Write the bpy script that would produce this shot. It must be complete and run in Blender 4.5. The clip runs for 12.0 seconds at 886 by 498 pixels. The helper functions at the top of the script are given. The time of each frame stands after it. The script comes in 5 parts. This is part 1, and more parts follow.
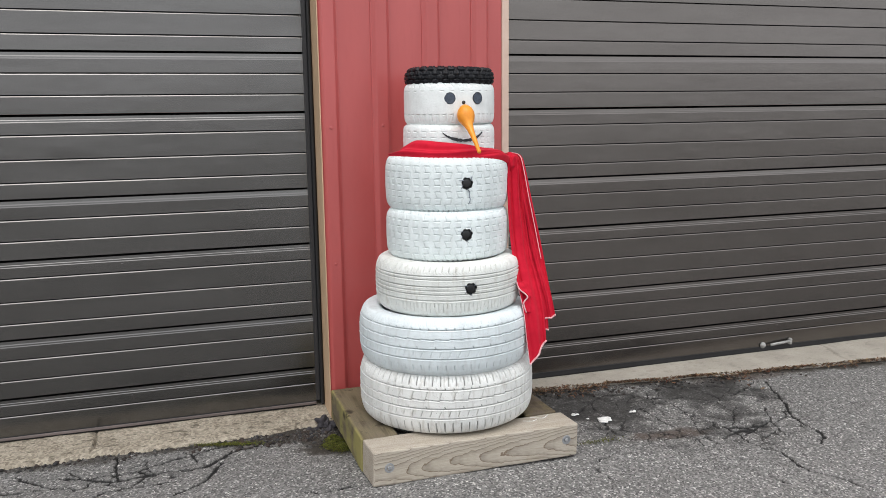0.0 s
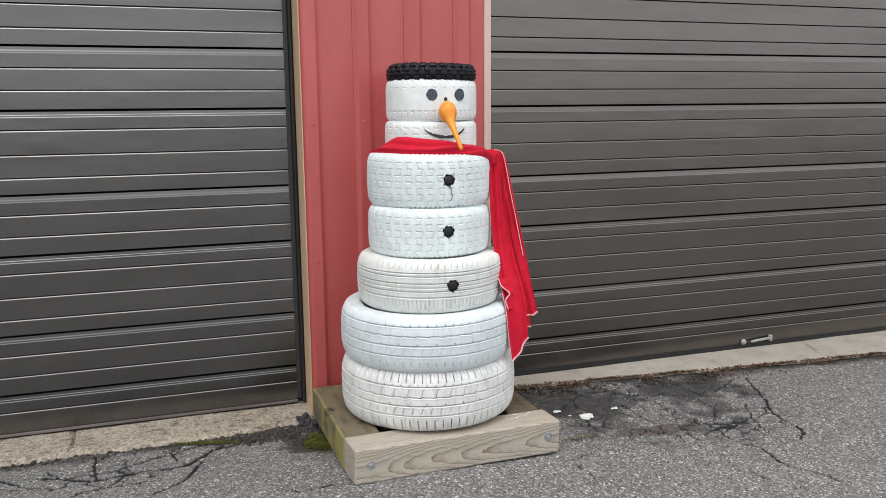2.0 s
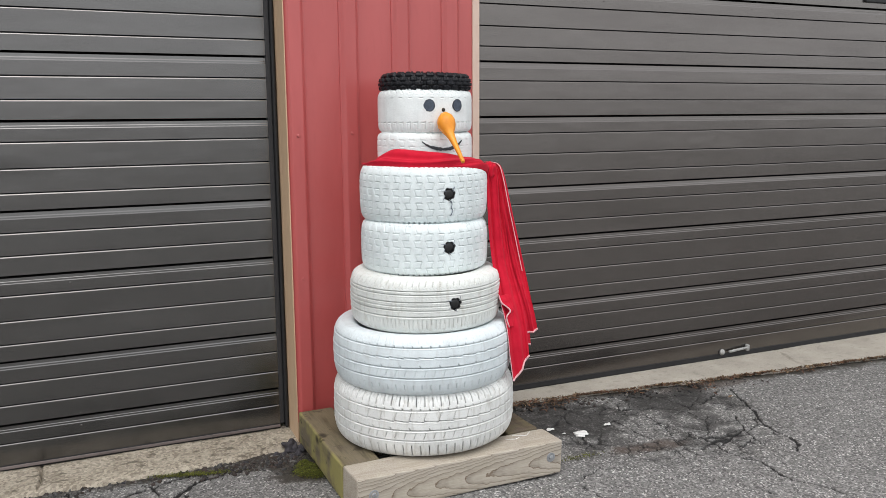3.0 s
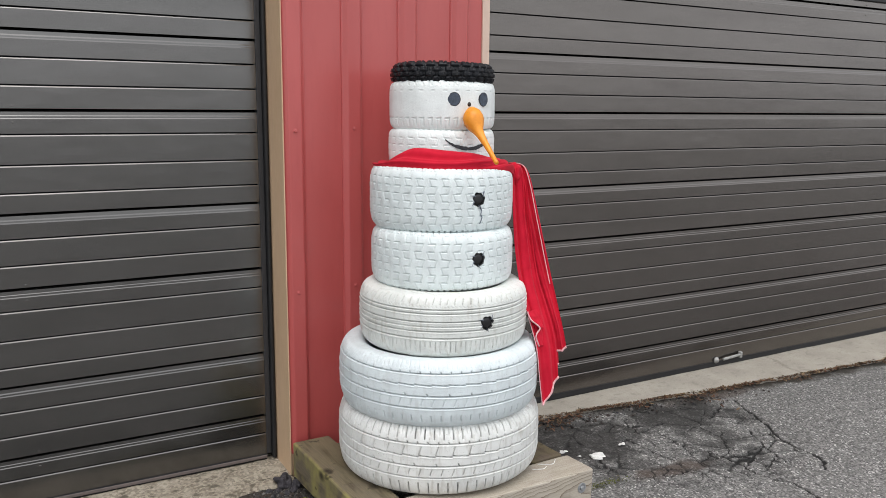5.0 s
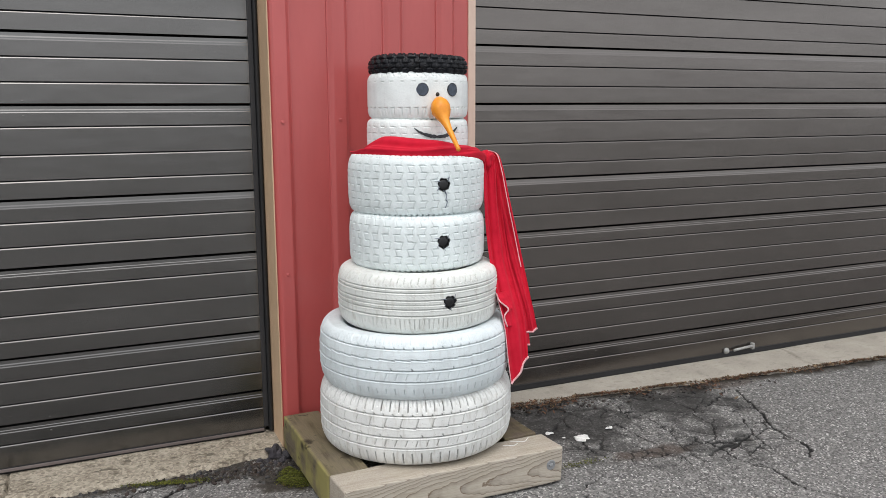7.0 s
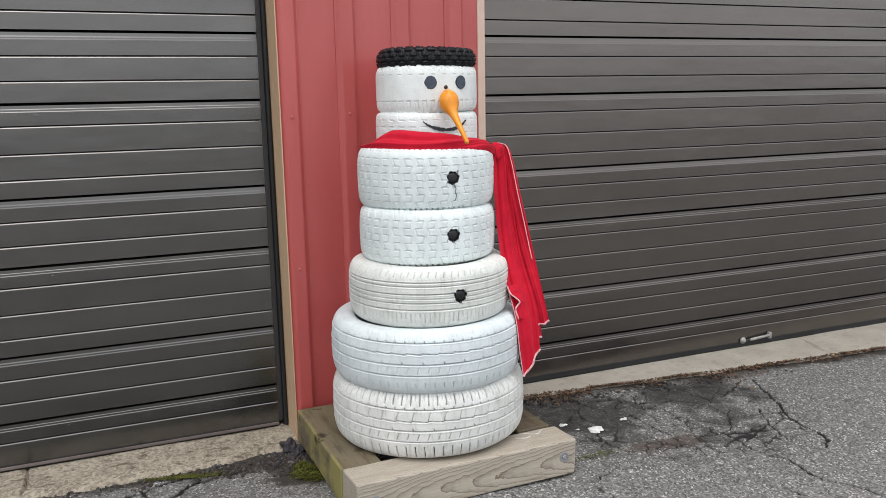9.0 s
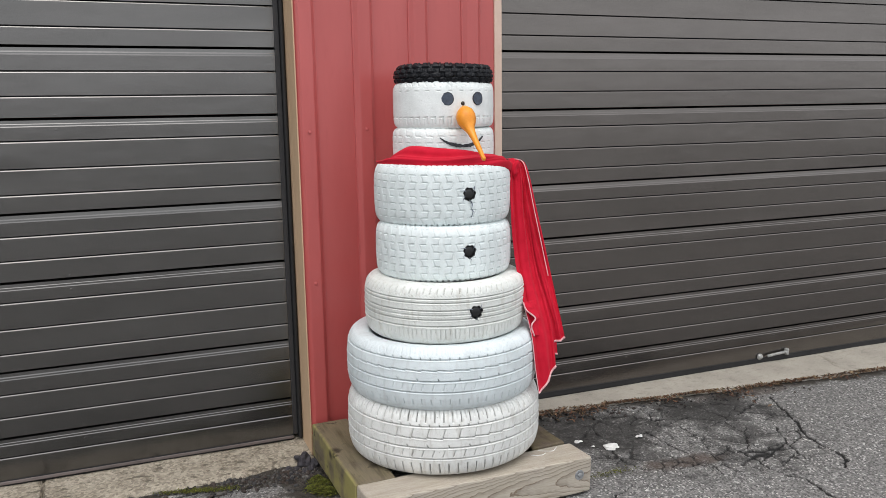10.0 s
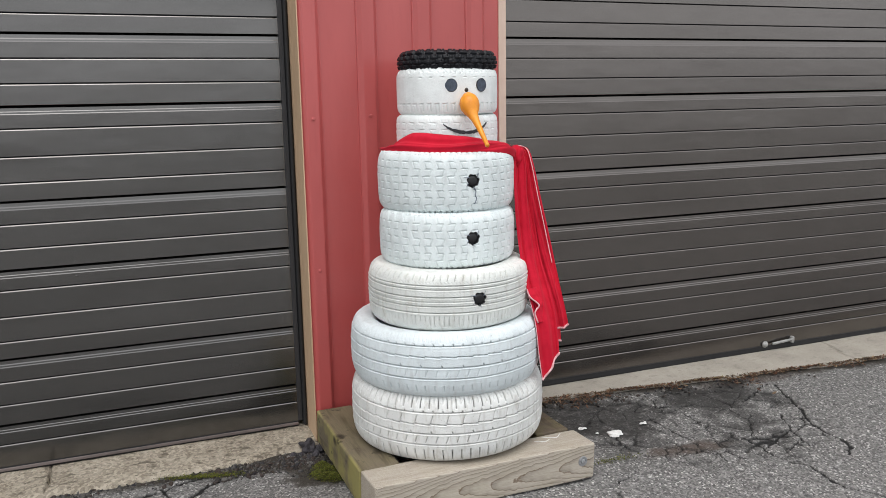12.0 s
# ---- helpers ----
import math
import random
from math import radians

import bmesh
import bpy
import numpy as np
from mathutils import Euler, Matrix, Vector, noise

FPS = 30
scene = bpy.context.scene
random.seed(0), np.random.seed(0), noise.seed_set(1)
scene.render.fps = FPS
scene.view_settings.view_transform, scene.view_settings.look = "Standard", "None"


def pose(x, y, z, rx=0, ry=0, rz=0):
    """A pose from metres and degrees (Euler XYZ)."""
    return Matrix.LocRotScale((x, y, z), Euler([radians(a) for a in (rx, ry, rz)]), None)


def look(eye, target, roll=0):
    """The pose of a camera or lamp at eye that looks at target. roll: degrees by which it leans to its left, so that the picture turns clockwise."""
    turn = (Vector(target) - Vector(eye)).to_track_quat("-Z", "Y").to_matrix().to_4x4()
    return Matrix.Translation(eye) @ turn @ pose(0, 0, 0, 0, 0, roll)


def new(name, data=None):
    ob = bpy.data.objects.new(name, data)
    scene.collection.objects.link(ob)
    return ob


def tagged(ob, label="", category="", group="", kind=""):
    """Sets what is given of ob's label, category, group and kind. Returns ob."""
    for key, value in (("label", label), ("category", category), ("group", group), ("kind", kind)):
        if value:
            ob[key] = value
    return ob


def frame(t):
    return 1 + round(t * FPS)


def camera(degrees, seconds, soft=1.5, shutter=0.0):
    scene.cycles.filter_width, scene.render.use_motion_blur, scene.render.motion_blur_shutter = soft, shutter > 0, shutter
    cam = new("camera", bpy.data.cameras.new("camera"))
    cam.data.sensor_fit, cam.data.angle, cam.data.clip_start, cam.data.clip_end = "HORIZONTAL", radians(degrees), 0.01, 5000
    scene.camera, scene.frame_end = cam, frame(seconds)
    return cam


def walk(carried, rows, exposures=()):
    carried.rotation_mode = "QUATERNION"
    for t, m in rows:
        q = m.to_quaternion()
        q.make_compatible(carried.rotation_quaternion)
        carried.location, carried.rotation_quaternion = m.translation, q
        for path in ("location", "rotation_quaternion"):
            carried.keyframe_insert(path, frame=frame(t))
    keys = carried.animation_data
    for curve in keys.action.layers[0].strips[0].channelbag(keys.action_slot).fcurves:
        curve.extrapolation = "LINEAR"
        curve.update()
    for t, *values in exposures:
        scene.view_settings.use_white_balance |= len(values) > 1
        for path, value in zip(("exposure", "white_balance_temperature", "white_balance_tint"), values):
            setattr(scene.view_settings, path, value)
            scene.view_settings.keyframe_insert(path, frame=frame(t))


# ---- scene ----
cam = camera(56.5, 12.0, 0.65)
PATH = [
    (0, (0.105, 0.123, 1.397), (0.706, 2.0, 1.059), -0.7),
    (0.5, (0.111, 0.126, 1.401), (0.721, 2.001, 1.065), -0.7),
    (1, (0.112, 0.128, 1.399), (0.731, 2.0, 1.061), -0.6),
    (1.5, (0.115, 0.121, 1.4), (0.739, 1.99, 1.059), -0.6),
    (2, (0.113, 0.129, 1.391), (0.752, 1.993, 1.048), -0.5),
    (2.5, (0.073, 0.187, 1.387), (0.77, 2.033, 1.056), -0.2),
    (3, (-0.073, 0.335, 1.4), (0.717, 2.144, 1.077), -0.4),
    (3.2, (-0.101, 0.387, 1.406), (0.712, 2.186, 1.084), -0.4),
    (4.8, (-0.242, 0.818, 1.405), (0.723, 2.538, 1.072), 0.3),
    (5, (-0.268, 0.816, 1.407), (0.708, 2.528, 1.067), 0.5),
    (5.5, (-0.279, 0.796, 1.409), (0.719, 2.494, 1.064), 1.0),
    (6, (-0.195, 0.709, 1.4), (0.742, 2.443, 1.058), 1.2),
    (6.5, (-0.039, 0.572, 1.372), (0.824, 2.343, 1.028), 0.7),
    (7, (0.002, 0.517, 1.373), (0.807, 2.316, 1.033), -0.2),
    (7.2, (-0.002, 0.507, 1.369), (0.785, 2.316, 1.037), -0.6),
    (9, (0.031, 0.511, 1.383), (0.793, 2.324, 1.02), -1.1),
    (9.5, (0.025, 0.52, 1.395), (0.77, 2.342, 1.039), -1.0),
    (10, (0.026, 0.519, 1.407), (0.759, 2.348, 1.066), -0.9),
    (10.5, (0.025, 0.513, 1.406), (0.75, 2.346, 1.067), -0.9),
    (11, (0.026, 0.505, 1.407), (0.746, 2.338, 1.056), -1.0),
    (11.5, (0.031, 0.506, 1.402), (0.749, 2.338, 1.042), -0.9),
    (12, (0.035, 0.513, 1.398), (0.751, 2.344, 1.032), -1.0),
]
walk(cam, [(t, look(eye, target, roll)) for t, eye, target, roll in PATH], [(0, 0.18), (3, 0.18), (5, 0.12), (12, 0.10)])

# ---- light ----
world = bpy.data.worlds.new("overcast_sky")
scene.world = world
world.use_nodes = True
wn, wl = world.node_tree.nodes, world.node_tree.links
sky = wn.new("ShaderNodeTexSky")
sky.sky_type, sky.sun_disc = "NISHITA", False
sky.sun_elevation, sky.sun_rotation = radians(74), radians(215)
sky.air_density, sky.dust_density, sky.ozone_density = 1.0, 7.0, 1.0
grey = wn.new("ShaderNodeHueSaturation")
grey.inputs["Saturation"].default_value = 0.30
wl.new(sky.outputs[0], grey.inputs["Color"])
cloud = wn.new("ShaderNodeMix")
cloud.data_type = "RGBA"
cloud.inputs[0].default_value = 0.62
cloud.inputs[7].default_value = (6.2, 6.35, 6.6, 1)
wl.new(grey.outputs[0], cloud.inputs[6])
wl.new(cloud.outputs[2], wn["Background"].inputs["Color"])
wn["Background"].inputs["Strength"].default_value = 0.215

sun = new("sun", bpy.data.lights.new("sun", "SUN"))
sun.data.energy, sun.data.angle, sun.data.color = 0.7, radians(50), (1.0, 0.99, 0.975)
sun.matrix_world = look((-1.58, -2.26, 9.61), (0, 0, 0))


# ---- materials ----
def material(name, rough=0.5, metal=0.0, spec=0.5):
    m = bpy.data.materials.new(name)
    m.use_nodes = True
    b = m.node_tree.nodes["Principled BSDF"]
    b.inputs["Roughness"].default_value = rough
    b.inputs["Metallic"].default_value = metal
    b.inputs["Specular IOR Level"].default_value = spec
    return m, m.node_tree.nodes, m.node_tree.links, b


def coords(n, l, scale=(1, 1, 1)):
    c = n.new("ShaderNodeTexCoord")
    mp = n.new("ShaderNodeMapping")
    mp.inputs["Scale"].default_value = scale
    l.new(c.outputs["Object"], mp.inputs["Vector"])
    return mp.outputs[0]


def noise_tex(n, l, vec, scale, detail=4, rough=0.55):
    t = n.new("ShaderNodeTexNoise")
    t.inputs["Scale"].default_value, t.inputs["Detail"].default_value = scale, detail
    t.inputs["Roughness"].default_value = rough
    l.new(vec, t.inputs["Vector"])
    return t.outputs["Fac"]


def ramp(n, l, fac, stops):
    r = n.new("ShaderNodeValToRGB")
    while len(r.color_ramp.elements) < len(stops):
        r.color_ramp.elements.new(0.5)
    for e, (p, c) in zip(r.color_ramp.elements, stops):
        e.position, e.color = p, (*c, 1) if len(c) == 3 else c
    l.new(fac, r.inputs[0])
    return r.outputs["Color"]


def mix(n, l, fac, a, b, mode="MIX"):
    x = n.new("ShaderNodeMix")
    x.data_type, x.blend_type = "RGBA", mode
    for sock, v in ((x.inputs[0], fac), (x.inputs[6], a), (x.inputs[7], b)):
        if hasattr(v, "is_linked"):
            l.new(v, sock)
        elif isinstance(v, (int, float)):
            sock.default_value = v
        else:
            sock.default_value = (*v, 1)
    return x.outputs[2]


def bump(n, l, b, height, strength, dist):
    k = n.new("ShaderNodeBump")
    k.inputs["Strength"].default_value, k.inputs["Distance"].default_value = strength, dist
    l.new(height, k.inputs["Height"])
    l.new(k.outputs[0], b.inputs["Normal"])


def grained(name, dark, light, scale=(1, 1, 1), big=3.0, small=60.0, rough=0.5, spec=0.5, metal=0.0, relief=0.2, depth=0.002, low=0.35, high=0.65):
    """A painted or plain surface: two colours mixed by large and small noise, with fine relief."""
    m, n, l, b = material(name, rough, metal, spec)
    v = coords(n, l, scale)
    f, g = noise_tex(n, l, v, big), noise_tex(n, l, v, small)
    a = ramp(n, l, f, ((low, dark), (high, light)))
    c = mix(n, l, 0.35, a, ramp(n, l, g, ((0.35, dark), (0.65, light))))
    l.new(c, b.inputs["Base Color"])
    bump(n, l, b, g, relief, depth)
    return m


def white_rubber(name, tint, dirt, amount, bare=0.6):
    """Thick white paint brushed on rubber, with grime in streaks and thin spots, darker in deep tread cuts."""
    m, n, l, b = material(name, 0.5, 0, 0.4)
    v = coords(n, l)
    low = tuple(c * 0.86 for c in tint)
    base = ramp(n, l, noise_tex(n, l, v, 14, 5), ((0.3, low), (0.62, tint)))
    streak = noise_tex(n, l, coords(n, l, (1, 1, 0.25)), 60, 4)
    base = mix(n, l, ramp(n, l, streak, ((0.52, (0, 0, 0)), (0.8, (amount,) * 3))), base, dirt)
    spots = noise_tex(n, l, v, 230, 2)
    base = mix(n, l, ramp(n, l, spots, ((0.66, (0, 0, 0)), (0.76, (amount * 1.2,) * 3))), base, tuple(d * 0.6 for d in dirt))
    # dark grey mixed in by noise where the tread is cut deep
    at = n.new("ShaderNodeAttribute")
    at.attribute_name = "deep_cut"
    cut_tone = mix(n, l, 1.0, at.outputs["Fac"], ramp(n, l, noise_tex(n, l, v, 35, 3), ((0.30, (bare * 0.35,) * 3), (0.65, (bare,) * 3))), "MULTIPLY")
    base = mix(n, l, cut_tone, base, (0.075, 0.073, 0.07))
    cut = n.new("ShaderNodeAttribute")
    cut.attribute_name = "hole"
    base = mix(n, l, cut.outputs["Fac"], base, (0.012, 0.012, 0.013))
    l.new(base, b.inputs["Base Color"])
    bump(n, l, b, noise_tex(n, l, v, 130, 6, 0.65), 0.55, 0.0022)
    return m


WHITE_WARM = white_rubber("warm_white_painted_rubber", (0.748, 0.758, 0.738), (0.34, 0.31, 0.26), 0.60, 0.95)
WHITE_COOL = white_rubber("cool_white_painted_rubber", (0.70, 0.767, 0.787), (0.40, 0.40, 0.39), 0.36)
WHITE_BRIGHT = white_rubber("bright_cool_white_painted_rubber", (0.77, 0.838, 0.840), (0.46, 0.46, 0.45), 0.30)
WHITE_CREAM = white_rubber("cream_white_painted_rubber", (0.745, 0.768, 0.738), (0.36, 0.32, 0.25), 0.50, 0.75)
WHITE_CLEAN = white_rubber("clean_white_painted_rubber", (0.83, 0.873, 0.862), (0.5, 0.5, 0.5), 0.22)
BLACK_RUBBER = grained("black_rubber", (0.0030, 0.0036, 0.0055), (0.0075, 0.0088, 0.0125), big=20, small=150, rough=0.42, spec=0.28, relief=0.3)
BLACK_PLUG = grained("black_plug", (0.006, 0.006, 0.007), (0.016, 0.016, 0.018), big=60, small=200, rough=0.4)
EYE_GREY = grained("slate_paint", (0.025, 0.034, 0.050), (0.075, 0.10, 0.14), big=45, small=220, rough=0.55)
EYE_RIM = grained("dark_rim_paint", (0.012, 0.013, 0.016), (0.03, 0.03, 0.035), big=45, small=220, rough=0.5)
MOUTH_INK = grained("black_paint", (0.008, 0.009, 0.012), (0.05, 0.055, 0.065), big=90, small=260, rough=0.6)
CRACK_INK = grained("bare_rubber_in_cracked_paint", (0.10, 0.12, 0.16), (0.30, 0.33, 0.38), big=90, small=260, rough=0.7)
ORANGE = grained("orange_paint", (0.72, 0.24, 0.012), (0.86, 0.33, 0.02), big=18, small=120, rough=0.42, relief=0.12)
PIN_BLACK = grained("dark_screw_metal", (0.02, 0.018, 0.016), (0.07, 0.06, 0.05), big=80, small=300, rough=0.4, metal=0.6)
STEEL = grained("galvanised_steel", (0.26, 0.27, 0.28), (0.44, 0.45, 0.46), big=50, small=250, rough=0.55, metal=0.6)
LATCH = grained("weathered_white_metal", (0.22, 0.22, 0.215), (0.46, 0.46, 0.445), big=40, small=250, rough=0.5, metal=0.2)
TAN = grained("tan_trim_paint", (0.56, 0.385, 0.24), (0.64, 0.455, 0.295), scale=(1, 1, 0.3), big=5, small=70, rough=0.5, relief=0.1)
TAN_FADED = grained("faded_pink_tan_trim_paint", (0.56, 0.40, 0.31), (0.66, 0.50, 0.41), scale=(1, 1, 0.3), big=5, small=70, rough=0.5, relief=0.1)
SEAL = grained("black_weather_seal", (0.006, 0.006, 0.007), (0.013, 0.013, 0.014), scale=(1, 1, 0.2), big=9, small=120, rough=0.6)
STILE = grained("dark_door_edge_paint", (0.024, 0.024, 0.026), (0.037, 0.037, 0.040), scale=(1, 1, 0.2), big=6, small=120, rough=0.45)
HEM = grained("pale_pink_hem", (0.58, 0.22, 0.25), (0.78, 0.50, 0.52), big=60, small=300, rough=0.85)
CHIP = grained("white_paint_chip", (0.62, 0.62, 0.60), (0.82, 0.82, 0.80), big=60, small=300, rough=0.8)
ROCK = grained("dark_rock", (0.022, 0.020, 0.024), (0.060, 0.054, 0.062), big=25, small=150, rough=0.75, relief=0.5)
RAIL = grained("mauve_grey_metal", (0.10, 0.082, 0.078), (0.19, 0.157, 0.148), scale=(0.2, 1, 1), big=8, small=120, rough=0.55)
DARK_VOID = grained("dark_interior", (0.01, 0.01, 0.01), (0.02, 0.02, 0.02))
ROOFING = grained("grey_metal_roof", (0.16, 0.16, 0.17), (0.24, 0.24, 0.25), big=1, small=30)


def red_steel():
    m, n, l, b = material("faded_red_steel_siding", 0.34, 0, 0.7)
    v = coords(n, l, (1, 1, 0.18))
    base = ramp(n, l, noise_tex(n, l, v, 5, 5), ((0.3, (0.43, 0.074, 0.070)), (0.7, (0.505, 0.100, 0.095))))
    streak = ramp(n, l, noise_tex(n, l, v, 46, 4), ((0.55, (0, 0, 0)), (0.85, (0.3, 0.3, 0.3))))
    base = mix(n, l, streak, base, (0.36, 0.05, 0.05))
    l.new(base, b.inputs["Base Color"])
    bump(n, l, b, noise_tex(n, l, coords(n, l), 7, 3), 0.25, 0.004)
    return m


def door_paint(name, dark, light):
    m, n, l, b = material(name, 0.3, 0.92, 0.6)
    b.inputs["Coat Weight"].default_value, b.inputs["Coat Roughness"].default_value = 0.45, 0.20
    v = coords(n, l, (0.12, 1, 1))
    base = ramp(n, l, noise_tex(n, l, v, 9, 5), ((0.3, dark), (0.7, light)))
    grain = noise_tex(n, l, coords(n, l, (0.04, 1, 1)), 420, 3)
    base = mix(n, l, 0.3, base, ramp(n, l, grain, ((0.3, dark), (0.7, light))))
    dust = noise_tex(n, l, coords(n, l, (1, 1, 0.5)), 3.3, 5)
    base = mix(n, l, ramp(n, l, dust, ((0.55, (0, 0, 0)), (0.85, (0.12,) * 3))), base, (0.14, 0.13, 0.115))
    l.new(base, b.inputs["Base Color"])
    r = ramp(n, l, noise_tex(n, l, coords(n, l), 6, 4), ((0.3, (0.18,) * 3), (0.7, (0.26,) * 3)))
    l.new(r, b.inputs["Roughness"])
    # thin sheet never lies quite flat: broad shallow dents under the grain
    dents = n.new("ShaderNodeBump")
    dents.inputs["Strength"].default_value, dents.inputs["Distance"].default_value = 0.35, 0.006
    l.new(noise_tex(n, l, coords(n, l, (1, 1, 2.2)), 3.2, 2), dents.inputs["Height"])
    k = n.new("ShaderNodeBump")
    k.inputs["Strength"].default_value, k.inputs["Distance"].default_value = 0.06, 0.001
    l.new(grain, k.inputs["Height"])
    l.new(dents.outputs[0], k.inputs["Normal"])
    l.new(k.outputs[0], b.inputs["Normal"])
    return m


def timber(name, dark, light, green, knots=0.0, rings=1.0):
    """Weathered softwood: growth rings cut along the beam, grey bloom and some green algae."""
    m, n, l, b = material(name, 0.8, 0, 0.25)
    c = n.new("ShaderNodeTexCoord")
    mp = n.new("ShaderNodeMapping")
    mp.inputs["Scale"].default_value = (9, 9, 9)
    mp.inputs["Rotation"].default_value = (0, radians(0.9), radians(1.5))
    mp.inputs["Location"].default_value = (0, -1.9, -0.42)
    l.new(c.outputs["Object"], mp.inputs["Vector"])
    v = mp.outputs[0]
    w = n.new("ShaderNodeTexWave")
    w.wave_type, w.rings_direction, w.wave_profile = "RINGS", "X", "SAW"
    w.inputs["Scale"].default_value, w.inputs["Distortion"].default_value = 11.0, 2.6
    w.inputs["Detail"].default_value, w.inputs["Detail Scale"].default_value = 2.0, 0.30
    l.new(v, w.inputs["Vector"])
    plain = tuple(c * 0.86 for c in light)
    base = ramp(n, l, w.outputs["Fac"], ((0.0, light), (0.55, tuple(c * 0.88 for c in light)), (0.86, tuple(0.6 * c for c in light)), (0.95, dark), (1.0, light)))
    base = mix(n, l, rings, plain, base)
    fine = noise_tex(n, l, coords(n, l, (0.06, 1, 1)), 260, 4)
    base = mix(n, l, 0.25, base, ramp(n, l, fine, ((0.3, tuple(c * 0.75 for c in dark)), (0.7, light))))
    worn = noise_tex(n, l, coords(n, l, (0.14, 1, 1)), 34, 5)
    base = mix(n, l, ramp(n, l, worn, ((0.50, (0, 0, 0)), (0.72, (0.25 + 0.5 * knots,) * 3))), base, tuple(c * 0.8 for c in dark))
    blot = noise_tex(n, l, coords(n, l), 9, 5)
    algae = ramp(n, l, blot, ((0.34, (0, 0, 0)), (0.56, (green,) * 3)))
    if green > 0.5:
        # algae keeps to the weather side of the beam, grime to its top
        xyz = n.new("ShaderNodeSeparateXYZ")
        l.new(coords(n, l, (7, 7, 7)), xyz.inputs[0])
        side = ramp(n, l, xyz.outputs["Y"], ((0.93, (0.12,) * 3), (1.0, (1.0,) * 3)))
        algae = mix(n, l, 1.0, algae, side, "MULTIPLY")
    base = mix(n, l, algae, base, (0.30, 0.27, 0.095))
    base = mix(n, l, ramp(n, l, noise_tex(n, l, coords(n, l), 19, 3), ((0.63, (0, 0, 0)), (0.71, (0.75 if knots else 0.12,) * 3))), base, tuple(c * 0.45 for c in dark))
    vor = n.new("ShaderNodeTexVoronoi")
    vor.inputs["Scale"].default_value = 7.5
    l.new(coords(n, l, (0.7, 1, 1)), vor.inputs["Vector"])
    base = mix(n, l, ramp(n, l, vor.outputs["Distance"], ((0.06, (knots,) * 3), (0.17, (0, 0, 0)))), base, tuple(c * 0.4 for c in dark))
    l.new(base, b.inputs["Base Color"])
    bump(n, l, b, fine, 0.5, 0.002)
    return m


def concrete(name, dark, light, stones):
    m, n, l, b = material(name, 0.85, 0, 0.25)
    v = coords(n, l)
    base = ramp(n, l, noise_tex(n, l, v, 6, 6), ((0.3, dark), (0.7, light)))
    vor = n.new("ShaderNodeTexVoronoi")
    vor.inputs["Scale"].default_value = 105 if stones > 0.3 else 190
    l.new(v, vor.inputs["Vector"])
    speck = ramp(n, l, vor.outputs["Color"], ((0.2, tuple(c * 0.55 for c in dark)), (0.8, tuple(min(c * 1.25, 0.8) for c in light))))
    base = mix(n, l, stones, base, speck)
    l.new(base, b.inputs["Base Color"])
    pit = ramp(n, l, noise_tex(n, l, coords(n, l, (0.6, 1, 1)), 38, 4), ((0.57, (0, 0, 0)), (0.66, (min(0.85, stones * 2.4),) * 3)))
    base = mix(n, l, pit, base, tuple(c * 0.5 for c in dark))
    l.new(base, b.inputs["Base Color"])
    h = noise_tex(n, l, v, 90, 6)
    bump(n, l, b, h, 0.3 + stones, 0.004 + 0.008 * stones)
    return m


def asphalt():
    """Aged asphalt: pale stone chips in grey binder; dirt, damp and rust lie where the sheet carries them."""
    m, n, l, b = material("aged_asphalt", 0.85, 0, 0.3)
    v = coords(n, l)
    base = ramp(n, l, noise_tex(n, l, v, 2.2, 6), ((0.3, (0.185, 0.182, 0.175)), (0.7, (0.265, 0.261, 0.252))))
    vor = n.new("ShaderNodeTexVoronoi")
    vor.inputs["Scale"].default_value = 145
    l.new(v, vor.inputs["Vector"])
    chips = ramp(n, l, vor.outputs["Color"], ((0.12, (0.05, 0.049, 0.048)), (0.5, (0.185, 0.182, 0.177)), (0.78, (0.33, 0.323, 0.31)), (0.92, (0.80, 0.78, 0.75))))
    base = mix(n, l, 0.78, base, chips)
    fine = noise_tex(n, l, v, 420, 3)
    base = mix(n, l, 0.5, base, ramp(n, l, fine, ((0.3, (0.35,) * 3), (0.7, (1, 1, 1)))), "MULTIPLY")
    for key, colour in (("rust", (0.065, 0.045, 0.034)), ("damp", (0.030, 0.0285, 0.027)), ("soil", (0.035, 0.029, 0.022)), ("gap", (0.008, 0.008, 0.008))):
        at = n.new("ShaderNodeAttribute")
        at.attribute_name = key
        base = mix(n, l, at.outputs["Fac"], base, colour)
    l.new(base, b.inputs["Base Color"])
    add = n.new("ShaderNodeMath")
    add.operation = "ADD"
    l.new(fine, add.inputs[0])
    l.new(vor.outputs["Distance"], add.inputs[1])
    bump(n, l, b, add.outputs[0], 0.6, 0.004)
    return m


def litter(name, colours, rough=0.8):
    m, n, l, b = material(name, rough, 0, 0.25)
    g = n.new("ShaderNodeNewGeometry")
    c = ramp(n, l, g.outputs["Random Per Island"], [(i / max(1, len(colours) - 1), c) for i, c in enumerate(colours)])
    f = noise_tex(n, l, coords(n, l), 180, 3)
    c = mix(n, l, 0.5, c, ramp(n, l, f, ((0.3, (0.5,) * 3), (0.7, (1.0,) * 3))), "MULTIPLY")
    l.new(c, b.inputs["Base Color"])
    return m


